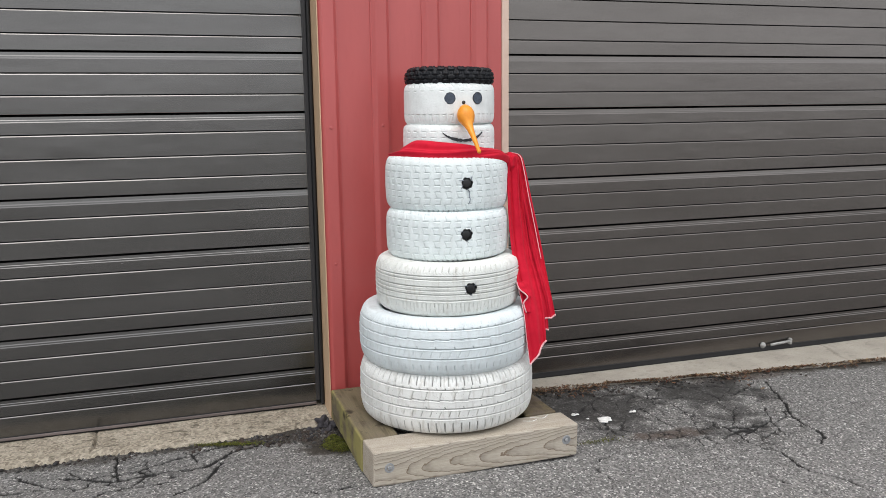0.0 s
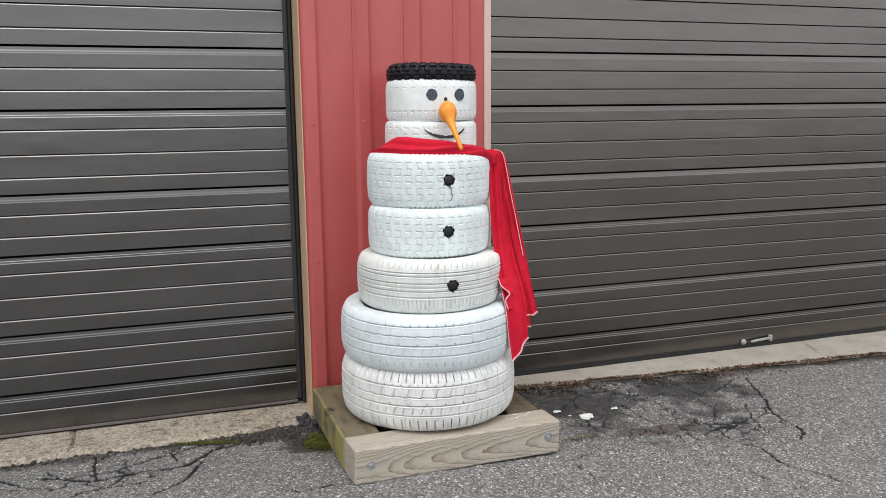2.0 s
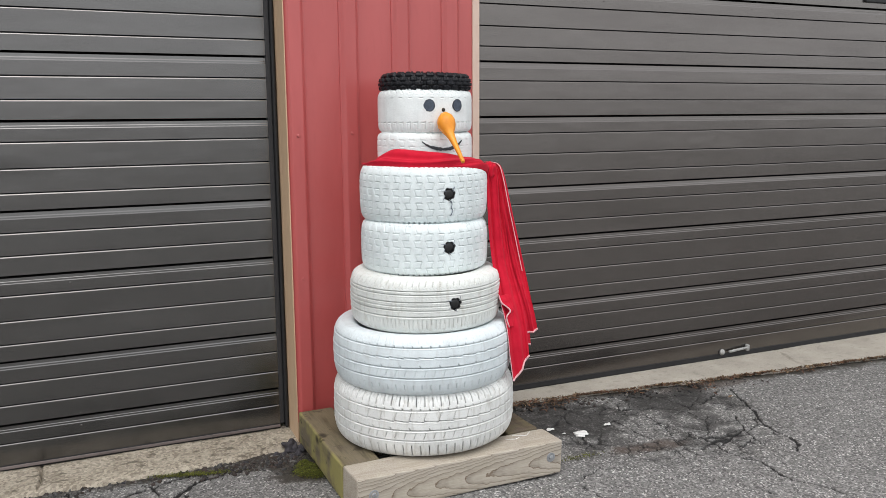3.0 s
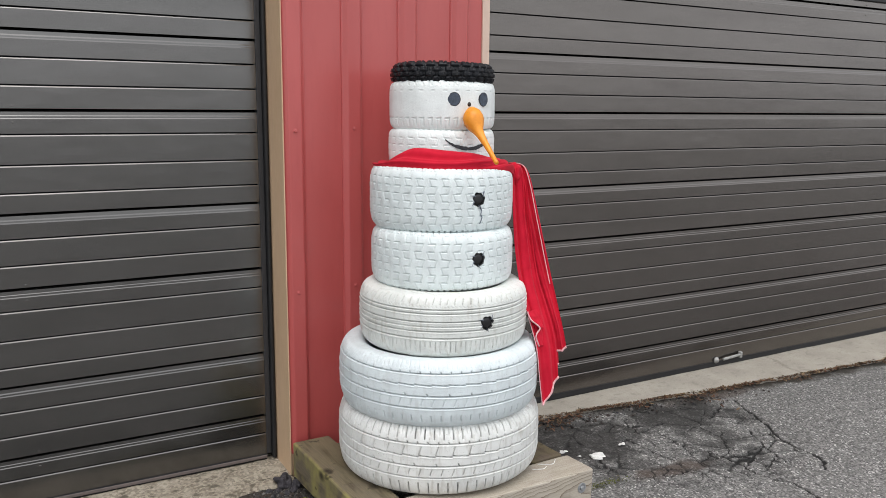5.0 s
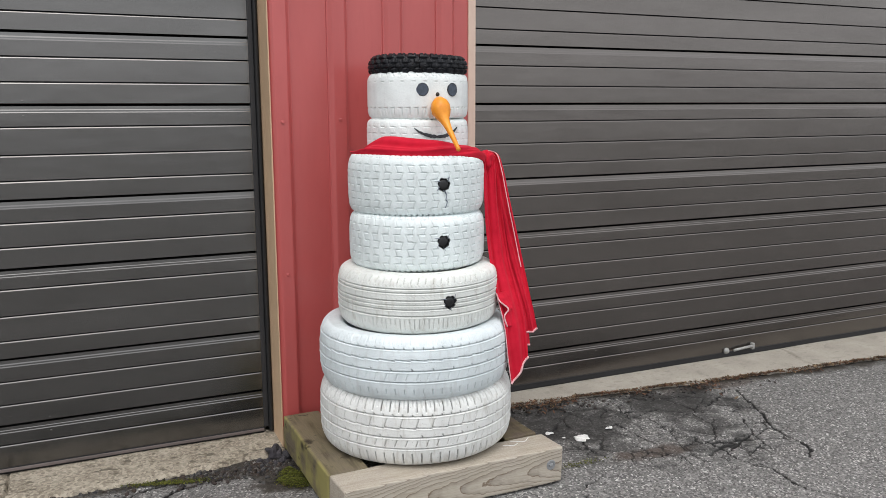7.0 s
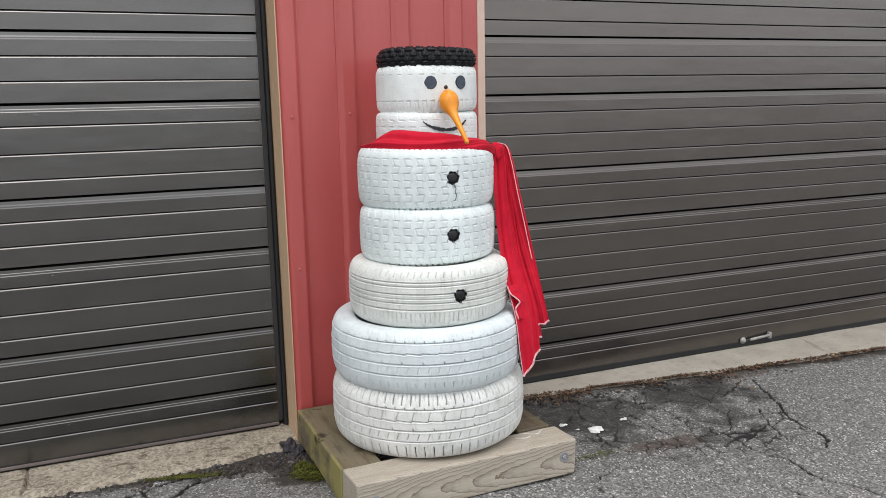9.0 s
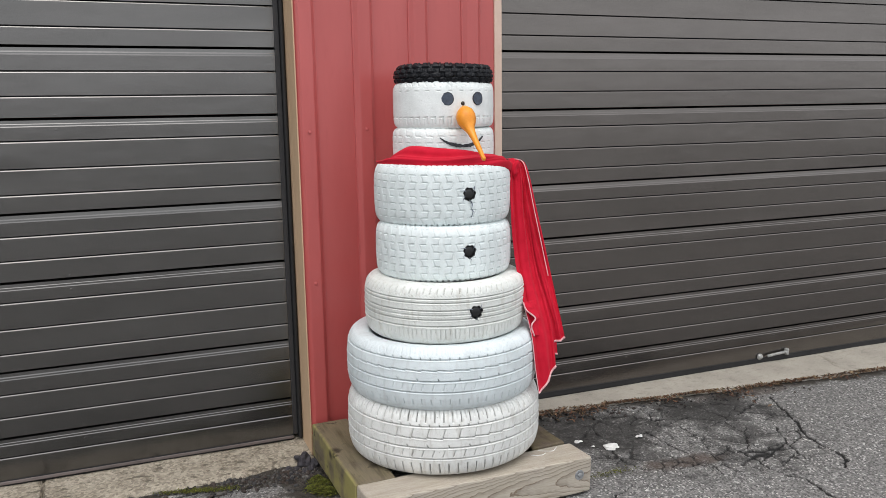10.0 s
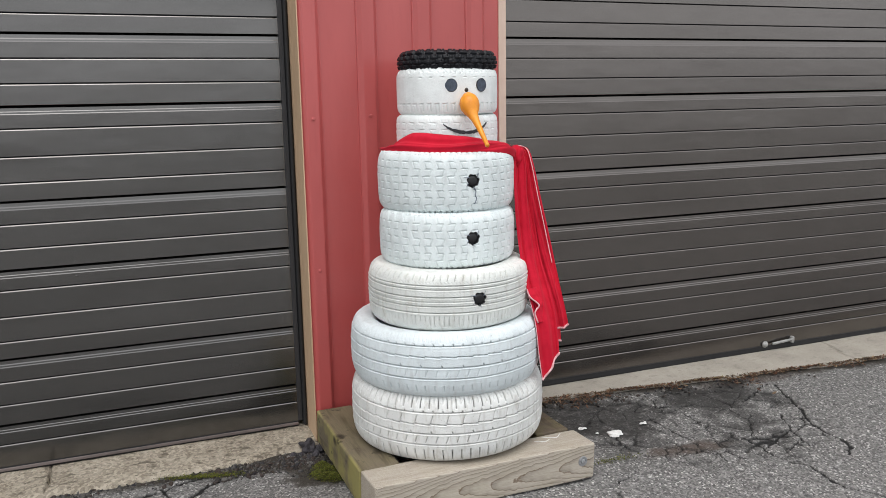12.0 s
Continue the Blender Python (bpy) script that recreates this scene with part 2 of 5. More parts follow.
def cloth():
    m, n, l, b = material("red_fleece", 0.85, 0, 0.2)
    v = coords(n, l)
    c = ramp(n, l, noise_tex(n, l, v, 25, 5), ((0.3, (0.46, 0.005, 0.022)), (0.7, (0.56, 0.009, 0.032))))
    l.new(c, b.inputs["Base Color"])
    b.inputs["Sheen Weight"].default_value = 0.12
    b.inputs["Sheen Tint"].default_value = (1, 0.35, 0.4, 1)
    bump(n, l, b, noise_tex(n, l, v, 500, 3), 0.3, 0.001)
    return m


def window_glass():
    m, n, l, b = material("window_glass", 0.03, 0, 0.5)
    # the reflected sky is put into the base colour as blue
    b.inputs["Base Color"].default_value = (0.24, 0.36, 0.52, 1)
    b.inputs["Transmission Weight"].default_value = 0.55
    bump(n, l, b, noise_tex(n, l, coords(n, l), 4, 2), 0.05, 0.002)
    return m


RED = red_steel()
DOOR_GREY = door_paint("grey_door_paint", (0.134, 0.131, 0.127), (0.170, 0.166, 0.161))
DOOR_BROWN = door_paint("brown_grey_door_paint", (0.147, 0.134, 0.125), (0.187, 0.172, 0.161))
WOOD_PALE = timber("weathered_pale_timber", (0.125, 0.076, 0.047), (0.51, 0.46, 0.39), 0.06)
WOOD_GREEN = timber("mossy_timber", (0.05, 0.038, 0.025), (0.195, 0.16, 0.112), 0.85, 0.9, 0.28)
WOOD_DARK = timber("dark_brown_timber", (0.05, 0.037, 0.027), (0.15, 0.115, 0.09), 0.2, 0.6)
ROUGH_CONCRETE = concrete("rough_concrete", (0.22, 0.187, 0.142), (0.42, 0.374, 0.302), 0.46)
SMOOTH_CONCRETE = concrete("smooth_concrete", (0.30, 0.275, 0.235), (0.40, 0.37, 0.32), 0.12)
ASPHALT = asphalt()
FLEECE = cloth()
GLASS = window_glass()
LEAF = litter("dry_leaves", [(0.08, 0.042, 0.028), (0.22, 0.12, 0.07), (0.05, 0.032, 0.024), (0.36, 0.26, 0.16), (0.16, 0.065, 0.042), (0.035, 0.028, 0.022), (0.19, 0.13, 0.06)])
PEBBLE = litter("gravel_stones", [(0.04, 0.04, 0.042), (0.08, 0.078, 0.075), (0.13, 0.12, 0.11), (0.025, 0.023, 0.022), (0.07, 0.055, 0.05), (0.06, 0.045, 0.036), (0.03, 0.03, 0.035), (0.20, 0.19, 0.175)])
MOSS = litter("green_moss", [(0.035, 0.045, 0.008), (0.09, 0.11, 0.014), (0.20, 0.21, 0.035), (0.03, 0.028, 0.014), (0.13, 0.15, 0.02), (0.08, 0.05, 0.02)])


# ---- mesh helpers ----
def link_mesh(name, bm, mat, parent=None, smooth=False):
    me = bpy.data.meshes.new(name)
    bm.to_mesh(me)
    bm.free()
    me.materials.append(mat)
    if smooth:
        me.shade_smooth()
    ob = new(name, me)
    ob.parent = parent
    return ob


def part(name, bm, mat, parent, label="", smooth=False):
    ob = link_mesh(name, bm, mat, parent, smooth)
    return tagged(ob, label)


def thing(name, label, category, at=(0, 0, 0), group="", kind="", turn=0.0):
    ob = new(name)
    ob.empty_display_size = 0.05
    ob.matrix_basis = pose(*at, 0, 0, turn)
    return tagged(ob, label, category, group, kind)


def box(x0, x1, y0, y1, z0, z1, bevel=0.0, seg=2, bm=None):
    bm = bm or bmesh.new()
    r = bmesh.ops.create_cube(bm, size=1.0)
    for v in r["verts"]:
        v.co = Vector(((x0, x1)[v.co.x > 0], (y0, y1)[v.co.y > 0], (z0, z1)[v.co.z > 0]))
    if bevel:
        es = list({e for v in r["verts"] for e in v.link_edges})
        bmesh.ops.bevel(bm, geom=es, offset=bevel, segments=seg, profile=0.5, affect="EDGES")
    return bm


def sheet(rows, close_u=False, close_v=False, bm=None):
    """Quads over rows of points."""
    bm = bm or bmesh.new()
    vs = [[bm.verts.new(p) for p in r] for r in rows]
    nu, nv = len(vs), len(vs[0])
    for i in range(nu if close_u else nu - 1):
        for j in range(nv if close_v else nv - 1):
            a, b = vs[i], vs[(i + 1) % nu]
            bm.faces.new((a[j], a[(j + 1) % nv], b[(j + 1) % nv], b[j]))
    return bm


def prism(profile, x0, x1, bm=None):
    """A closed (y, z) outline drawn out along x, with end caps."""
    bm = bm or bmesh.new()
    a = [bm.verts.new((x0, y, z)) for y, z in profile]
    b = [bm.verts.new((x1, y, z)) for y, z in profile]
    k = len(a)
    for i in range(k):
        j = (i + 1) % k
        bm.faces.new((a[i], a[j], b[j], b[i]))
    bm.faces.new(a[::-1])
    bm.faces.new(b)
    bmesh.ops.recalc_face_normals(bm, faces=bm.faces)
    return bm


def tube(points, radius, sides=6, bm=None, taper=None):
    """A round rod along points."""
    bm = bm or bmesh.new()
    pts = [Vector(p) for p in points]
    rings = []
    for i, p in enumerate(pts):
        d = (pts[min(i + 1, len(pts) - 1)] - pts[max(i - 1, 0)]).normalized()
        s = d.cross(Vector((0, 0, 1)))
        s = s.normalized() if s.length > 1e-3 else Vector((1, 0, 0))
        t = s.cross(d).normalized()
        r = radius * (taper[i] if taper else 1)
        rings.append([bm.verts.new(p + r * (s * math.cos(2 * math.pi * k / sides) + t * math.sin(2 * math.pi * k / sides))) for k in range(sides)])
    for a, b in zip(rings, rings[1:]):
        for k in range(sides):
            bm.faces.new((a[k], a[(k + 1) % sides], b[(k + 1) % sides], b[k]))
    bm.faces.new(rings[0][::-1])
    bm.faces.new(rings[-1])
    return bm


def disc_stack(rings, centre, axis, sides=20):
    """A turned solid: (radius, height) rings along axis from centre, closed at both ends."""
    bm = bmesh.new()
    axis = Vector(axis).normalized()
    s = axis.orthogonal().normalized()
    t = axis.cross(s)
    c = Vector(centre)
    rows = [[c + axis * h + r * (s * math.cos(2 * math.pi * k / sides) + t * math.sin(2 * math.pi * k / sides)) for k in range(sides)] for r, h in rings]
    sheet(rows, close_v=True, bm=bm)
    bm.verts.ensure_lookup_table()
    bm.faces.new([bm.verts[k] for k in range(sides)])
    bm.faces.new([bm.verts[(len(rows) - 1) * sides + k] for k in range(sides)])
    bmesh.ops.recalc_face_normals(bm, faces=bm.faces)
    return bm


rng = np.random.default_rng(7)
LATTICE = rng.random((64, 64))


def field(x, y, scale, octaves=4):
    """Smooth random values from 0 to 1 over arrays x, y."""
    total, amp, norm = 0, 1.0, 0.0
    for k in range(octaves):
        u, v = x * scale * 2**k + 17.3 * k, y * scale * 2**k + 5.1 * k
        i, j = np.floor(u).astype(int), np.floor(v).astype(int)
        f, g = u - i, v - j
        f, g = f * f * (3 - 2 * f), g * g * (3 - 2 * g)
        a, b = LATTICE[i % 64, j % 64], LATTICE[(i + 1) % 64, j % 64]
        c, d = LATTICE[i % 64, (j + 1) % 64], LATTICE[(i + 1) % 64, (j + 1) % 64]
        total = total + amp * ((a * (1 - f) + b * f) * (1 - g) + (c * (1 - f) + d * f) * g)
        norm, amp = norm + amp, amp * 0.5
    return total / norm


def step(a, b, x):
    t = np.clip((x - a) / (b - a), 0, 1)
    return t * t * (3 - 2 * t)


def array_mesh(name, verts, faces, mat, smooth=True):
    me = bpy.data.meshes.new(name)
    me.vertices.add(len(verts))
    me.vertices.foreach_set("co", np.asarray(verts, dtype=np.float32).ravel())
    k = faces.shape[1]
    me.loops.add(faces.size)
    me.loops.foreach_set("vertex_index", faces.astype(np.int32).ravel())
    me.polygons.add(len(faces))
    me.polygons.foreach_set("loop_start", np.arange(0, faces.size, k, dtype=np.int32))
    me.update(calc_edges=True)
    me.materials.append(mat)
    if smooth:
        me.shade_smooth()
    return me


# ---- ground ----
DOOR_Y, WALL_Y = 3.84, 3.677


def ground_height(x, y):
    return 0.03 * (1 - step(0.8, 1.9, x)) * (1 - step(3.05, 3.5, y))


CRACKS_WEST = [
    (0.0048, (-0.59, 3.343), (-0.5, 3.344), (-0.4, 3.319), (-0.35, 3.303), (-0.33, 3.268)),
    (0.0040, (-0.57, 3.505), (-0.49, 3.419), (-0.43, 3.352), (-0.4, 3.319)),
    (0.0064, (-0.43, 3.439), (-0.31, 3.379), (-0.2, 3.307), (-0.12, 3.324), (-0.06, 3.343), (0.02, 3.333), (0.09, 3.319), (0.15, 3.359), (0.18, 3.393), (0.22, 3.44), (0.29, 3.496)),
    (0.0048, (-0.31, 3.379), (-0.23, 3.403), (-0.12, 3.393), (-0.02, 3.445), (0.09, 3.496), (0.16, 3.532), (0.23, 3.539)),
    (0.0048, (-0.23, 3.288), (-0.14, 3.215), (-0.11, 3.286), (-0.08, 3.324)),
    (0.0048, (-0.23, 3.288), (-0.2, 3.307)),
    (0.0040, (-0.27, 3.16), (-0.2, 3.21), (-0.12, 3.212), (-0.07, 3.215), (0.04, 3.217)),
    (0.0040, (-0.19, 3.309), (-0.2, 3.424), (-0.21, 3.583)),
    (0.0040, (0.08, 3.518), (0.11, 3.412)),
    (0.0048, (0.02, 3.082), (0.08, 3.128), (0.14, 3.189), (0.18, 3.304), (0.2, 3.365)),
    (0.0040, (-0.12, 3.4), (-0.09, 3.327)),
    (0.0048, (-0.37, 3.469), (-0.33, 3.414), (-0.35, 3.391)),
    (0.0032, (-0.3, 3.274), (-0.28, 3.344)),
    (0.0032, (0.47, 2.925), (0.59, 2.925), (0.64, 2.929)),
    (0.0032, (0.55, 3.416), (0.65, 3.373)),
]
CRACKS_EAST = [
    (0.0056, (2.9, 3.464), (2.84, 3.349), (2.81, 3.273), (2.77, 3.162), (2.69, 3.037), (2.67, 2.938), (2.67, 2.869), (2.66, 2.786), (2.59, 2.734)),
    (0.0040, (2.11, 3.359), (2.1, 3.213), (2.11, 3.101)),
    (0.0032, (2.27, 3.343), (2.26, 3.192), (2.29, 3.107), (2.32, 3.026)),
    (0.0048, (2.32, 3.026), (2.33, 2.956), (2.32, 2.841), (2.34, 2.76), (2.38, 2.718), (2.35, 2.611), (2.36, 2.528), (2.43, 2.427), (2.44, 2.362)),
    (0.0032, (2.35, 2.77), (2.42, 2.743)),
    (0.0040, (2.62, 3.385), (2.68, 3.337), (2.79, 3.253)),
    (0.0040, (2.6, 3.346), (2.76, 3.421), (2.84, 3.483)),
    (0.0040, (2.63, 3.157), (2.58, 3.039), (2.53, 2.93), (2.51, 2.858)),
    (0.0032, (2.53, 2.93), (2.43, 2.872), (2.41, 2.861)),
    (0.0032, (2.77, 3.162), (2.64, 3.018), (2.56, 2.975)),
    (0.0048, (2.32, 3.026), (2.38, 3.026), (2.37, 2.94), (2.54, 2.998), (2.57, 3.007)),
    (0.0040, (2.52, 3.213), (2.43, 3.094), (2.37, 3.03)),
    (0.0040, (1.97, 3.082), (2.06, 3.019), (2.13, 2.96), (2.11, 2.873)),
    (0.0032, (1.58, 2.814), (1.6, 2.731), (1.56, 2.642)),
    (0.0032, (1.74, 2.939), (1.63, 2.883), (1.57, 2.791)),
    (0.0032, (2.19, 2.51), (2.21, 2.469)),
    (0.0032, (2.26, 2.387), (2.27, 2.338)),
    (0.0032, (2.03, 3.349), (2.12, 3.342)),
    (0.0032, (2.17, 3.15), (2.21, 3.084), (2.18, 2.974)),
]


def spread(a, b, near, far, stepsize, grow=1.35):
    """Even steps from a to b, then ever longer ones out to near and far."""
    mid = list(np.arange(a, b, stepsize))
    lo, hi, s = [], [], stepsize
    p, q = a, mid[-1]
    while p > near:
        s *= grow
        p -= s
        lo.append(p)
    s = stepsize
    while q < far:
        s *= grow
        q += s
        hi.append(q)
    return np.array(lo[::-1] + mid + hi)


def line_distance(px, py, pts):
    best = np.full(px.shape, 9.0)
    for (ax, ay), (bx, by) in zip(pts, pts[1:]):
        dx, dy = bx - ax, by - ay
        t = np.clip(((px - ax) * dx + (py - ay) * dy) / (dx * dx + dy * dy), 0, 1)
        best = np.minimum(best, np.hypot(px - ax - t * dx, py - ay - t * dy))
    return best


def build_ground():
    xs = spread(-0.95, 4.3, -400, 400, 0.008)
    fine_x = np.concatenate([np.arange(-0.85, 0.72, 0.004), np.arange(1.62, 2.98, 0.004)])
    keep = ~(((xs > -0.853) & (xs < 0.722)) | ((xs > 1.617) & (xs < 2.982)))
    xs = np.sort(np.concatenate([xs[keep], fine_x]))
    ys = spread(2.30, 3.80, -400, 400, 0.0042)
    X, Y = np.meshgrid(xs, ys, indexing="ij")
    Z = ground_height(X, Y)
    near = (X > -1) & (X < 4.4) & (Y > 2.0) & (Y < 3.9)
    wx = X + 0.022 * (field(X, Y, 13, 3) - 0.5) + 0.020 * (field(X, Y, 45, 2) - 0.5)
    wy = Y + 0.022 * (field(X + 7, Y + 3, 13, 3) - 0.5) + 0.020 * (field(X + 2, Y + 9, 45, 2) - 0.5)
    gap = np.zeros(X.shape)
    for width, *pts in CRACKS_EAST + CRACKS_WEST:
        w = np.maximum(width * (1.0 if pts[0][0] > 1 else 1.5) * (0.70 + 0.6 * field(X, Y, 12, 2)), 0.0034 if pts[0][0] > 1 else 0.0048)
        gap = np.maximum(gap, 1 - step(w * 0.8, w * 1.2, line_distance(wx, wy, pts)))
    # finer branches before the rough sill
    l1, l2 = np.full(X.shape, 9.0), np.full(X.shape, 9.0)
    for sx, sy in zip(rng.uniform(-0.8, 0.4, 46), rng.uniform(3.1, 3.6, 46)):
        e = np.hypot(wx - sx, (wy - sy) * 1.6)
        l2 = np.minimum(l2, np.maximum(l1, e))
        l1 = np.minimum(l1, e)
    zone = 1 - step(0.7, 1.1, np.hypot((X + 0.16) / 0.52, (Y - 3.38) / 0.15) + 0.5 * (field(X, Y, 6) - 0.5))
    net_left = 0.9 * (1 - step(0.004, 0.010, l2 - l1)) * zone * step(0.40, 0.52, field(X + 8, Y + 2, 7, 2))
    # the net of fine cracks in the broken patch before the door
    seeds = np.stack([rng.uniform(1.6, 3.0, 130), rng.uniform(2.75, 3.65, 130)], 1)
    d1, d2 = np.full(X.shape, 9.0), np.full(X.shape, 9.0)
    for sx, sy in seeds:
        e = np.hypot((wx - sx), (wy - sy) * 1.25)
        d2 = np.minimum(d2, np.maximum(d1, e))
        d1 = np.minimum(d1, e)
    patch = 1 - step(0.75, 1.1, np.hypot((X - 2.28) / 0.62, (Y - 3.22) / 0.42) + 0.5 * (field(X, Y, 5) - 0.5))
    gap = np.maximum(gap, net_left)
    keep = step(0.22, 0.4, field(X + 3, Y + 1, 6, 2))
    gap = np.maximum(gap, (1 - step(0.0026, 0.0078, d2 - d1)) * patch * keep)
    gap = gap * near
    damp = 1 - step(0.65, 1.05, np.hypot((X - 2.46) / 0.30, (Y - 3.47) / 0.20) + 1.5 * (field(X, Y, 7) - 0.5))
    damp = np.maximum(damp, 1 - step(0.6, 1.1, np.hypot((X - 1.90) / 0.30, (Y - 3.45) / 0.25) + 1.5 * (field(X, Y, 8) - 0.5)))
    damp = np.maximum(damp, 0.8 * (1 - step(0.6, 1.1, np.hypot((X - 2.47) / 0.14, (Y - 3.16) / 0.15) + 1.0 * (field(X, Y, 9) - 0.5))))
    damp = np.maximum(damp, 0.75 * patch * step(0.54, 0.66, field(X + 11, Y, 8, 4)))
    damp = np.maximum(damp, 0.40 * patch * (1 - step(0.003, 0.014, d2 - d1 + 0.03 * (field(X, Y, 30, 2) - 0.5))))
    # islands of sound asphalt stay pale inside the patch
    damp = damp * (1 - 0.9 * patch * step(0.04, 0.09, d2 - d1) * step(0.48, 0.58, field(X + 4, Y + 8, 5, 2)))
    rust = 0.75 * (1 - step(0.5, 1.1, np.hypot((X - 2.05) / 0.20, (Y - 3.03) / 0.07) + 1.1 * (field(X, Y, 12) - 0.5)))
    rust = np.maximum(rust, 0.6 * (1 - step(0.5, 1.1, np.hypot((X - 2.9) / 0.45, (Y - 3.56) / 0.07) + 1.0 * (field(X, Y, 10) - 0.5))))
    edge = np.where(X < 1.2, 3.60, 3.735 - 0.107 * (X - 1.7))
    soil = 1 - step(0.01, 0.09, edge - Y + 0.10 * (field(X, Y, 14) - 0.5))
    soil = np.maximum(soil, 1 - step(0.55, 1.0, np.hypot((X - 0.65) / 0.17, (Y - 3.46) / 0.24) + 0.9 * (field(X, Y, 16) - 0.5)))
    soil = np.maximum(soil, (1 - step(0.06, 0.14, edge - Y + 0.16 * (field(X, Y, 12) - 0.5))) * step(0.15, 0.4, X) * (X < 1))
    soil = soil * near * np.where(X > 0, 1.0, 0.85)
    Z = Z + near * (0.004 * (field(X, Y, 40, 3) - 0.5) + 0.012 * (field(X, Y, 3, 3) - 0.5)) - 0.03 * (Y > edge + 0.03) * near * ((X < 0.68) | (X > 1.6)) - 0.007 * gap - 0.003 * damp * near
    nx, ny = X.shape
    idx = np.arange(nx * ny).reshape(nx, ny)
    faces = np.stack([idx[:-1, :-1], idx[1:, :-1], idx[1:, 1:], idx[:-1, 1:]], -1).reshape(-1, 4)
    me = array_mesh("ground", np.stack([X, Y, Z], -1).reshape(-1, 3), faces, ASPHALT)
    for key, val in (("gap", gap * 0.98), ("damp", damp * near * (0.66 + 0.36 * field(X + 5, Y, 26, 3))), ("rust", rust * near), ("soil", soil * 0.9)):
        at = me.attributes.new(key, "FLOAT", "POINT")
        at.data.foreach_set("value", val.astype(np.float32).ravel())
    tagged(new("ground", me), "cracked grey asphalt yard with damp dark patches", "ground", kind="structure")


build_ground()


# ---- sills ----
def sill(name, x0, x1, front, mat, label, crack_x, wobble, slant):
    """A concrete threshold that falls a little from the door to a broken front edge; front(x) gives that edge."""
    rows = []
    n = int((x1 - x0) / 0.003)
    for i in range(n + 1):
        x = x0 + (x1 - x0) * i / n
        e = front(x) + wobble * (noise.noise((x * 6, 3.1, 0)) + 0.7 * noise.noise((x * 33, 1.7, 0)))
        zt = 0.024 + 0.004 * noise.noise((x * 3, 0, 0))
        row = [(x, e - 0.012, -0.05), (x, e - 0.008, -0.002), (x, e, 0.010), (x, e + 0.014, 0.0155)]
        for k in range(1, 13):
            y = e + 0.014 + (3.95 - e - 0.014) * k / 12
            z = 0.0155 + (zt - 0.0155) * min(1, k / 9) + wobble * 0.16 * noise.noise((x * 30, y * 30, 2))
            cx = crack_x + 0.03 * noise.noise((y * 26, 0.3, 0)) + (3.84 - y) * slant
            z -= 0.034 * max(0, 1 - abs(x - cx) / 0.0065)
            row.append((x, y, z))
        rows.append(row + [(x, 3.95, -0.05)])
    bm = sheet(rows, close_v=True)
    bm.verts.ensure_lookup_table()
    k = len(rows[0])
    bm.faces.new([bm.verts[i] for i in range(k)])
    bm.faces.new([bm.verts[len(bm.verts) - k + i] for i in range(k)])
    bmesh.ops.recalc_face_normals(bm, faces=bm.faces)
    tagged(link_mesh(name, bm, mat, None, True), label, "door sill", kind="structure")


sill("sill_left", -3.2, 0.70, lambda x: 3.60 + 0.06 * max(0, x - 0.3), ROUGH_CONCRETE, "rough concrete door sill with exposed pebbles and a crack", -0.303, 0.017, 0.04)
sill("sill_right", 1.56, 5.6, lambda x: 3.735 - 0.107 * (x - 1.7) + 0.03 * max(0, x - 3), SMOOTH_CONCRETE, "smooth pale concrete door sill with one hairline crack", 3.585, 0.006, -0.29)


# ---- building ----
def lump(centre, size, seed, rough=0.35, sub=2, squash=(1, 1, 0.7)):
    bm = bmesh.new()
    bmesh.ops.create_icosphere(bm, subdivisions=sub, radius=1.0)
    for v in bm.verts:
        k = 1 + rough * noise.noise(v.co * 1.4 + Vector((seed, 0, 0)))
        v.co = Vector((v.co.x * squash[0], v.co.y * squash[1], v.co.z * squash[2])) * size * k + Vector(centre)
    return bm


RIB_X = [0.742 + 0.2286 * k for k in range(4)]


def siding(name, x0, x1, z0, z1, ribs, parent, y=WALL_Y):
    """Ribbed steel sheet: trapezoid ribs stand 19 mm proud of the pan."""
    line = [(x0, y)]
    for c in ribs:
        line += [(c - 0.044, y), (c - 0.043, y - 0.005), (c - 0.038, y - 0.006), (c - 0.025, y - 0.019), (c - 0.021, y - 0.020), (c + 0.021, y - 0.020), (c + 0.025, y - 0.019), (c + 0.038, y - 0.006), (c + 0.043, y - 0.005), (c + 0.044, y)]
    line.append((x1, y))
    bm = bmesh.new()
    out = line + [(x1, y + 0.02), (x0, y + 0.02)]
    a = [bm.verts.new((px, py, z0)) for px, py in out]
    b = [bm.verts.new((px, py, z1)) for px, py in out]
    for i in range(len(out)):
        j = (i + 1) % len(out)
        bm.faces.new((a[i], a[j], b[j], b[i]))
    bm.faces.new(a[::-1])
    bm.faces.new(b)
    bmesh.ops.recalc_face_normals(bm, faces=bm.faces)
    return part(name, bm, RED, parent)


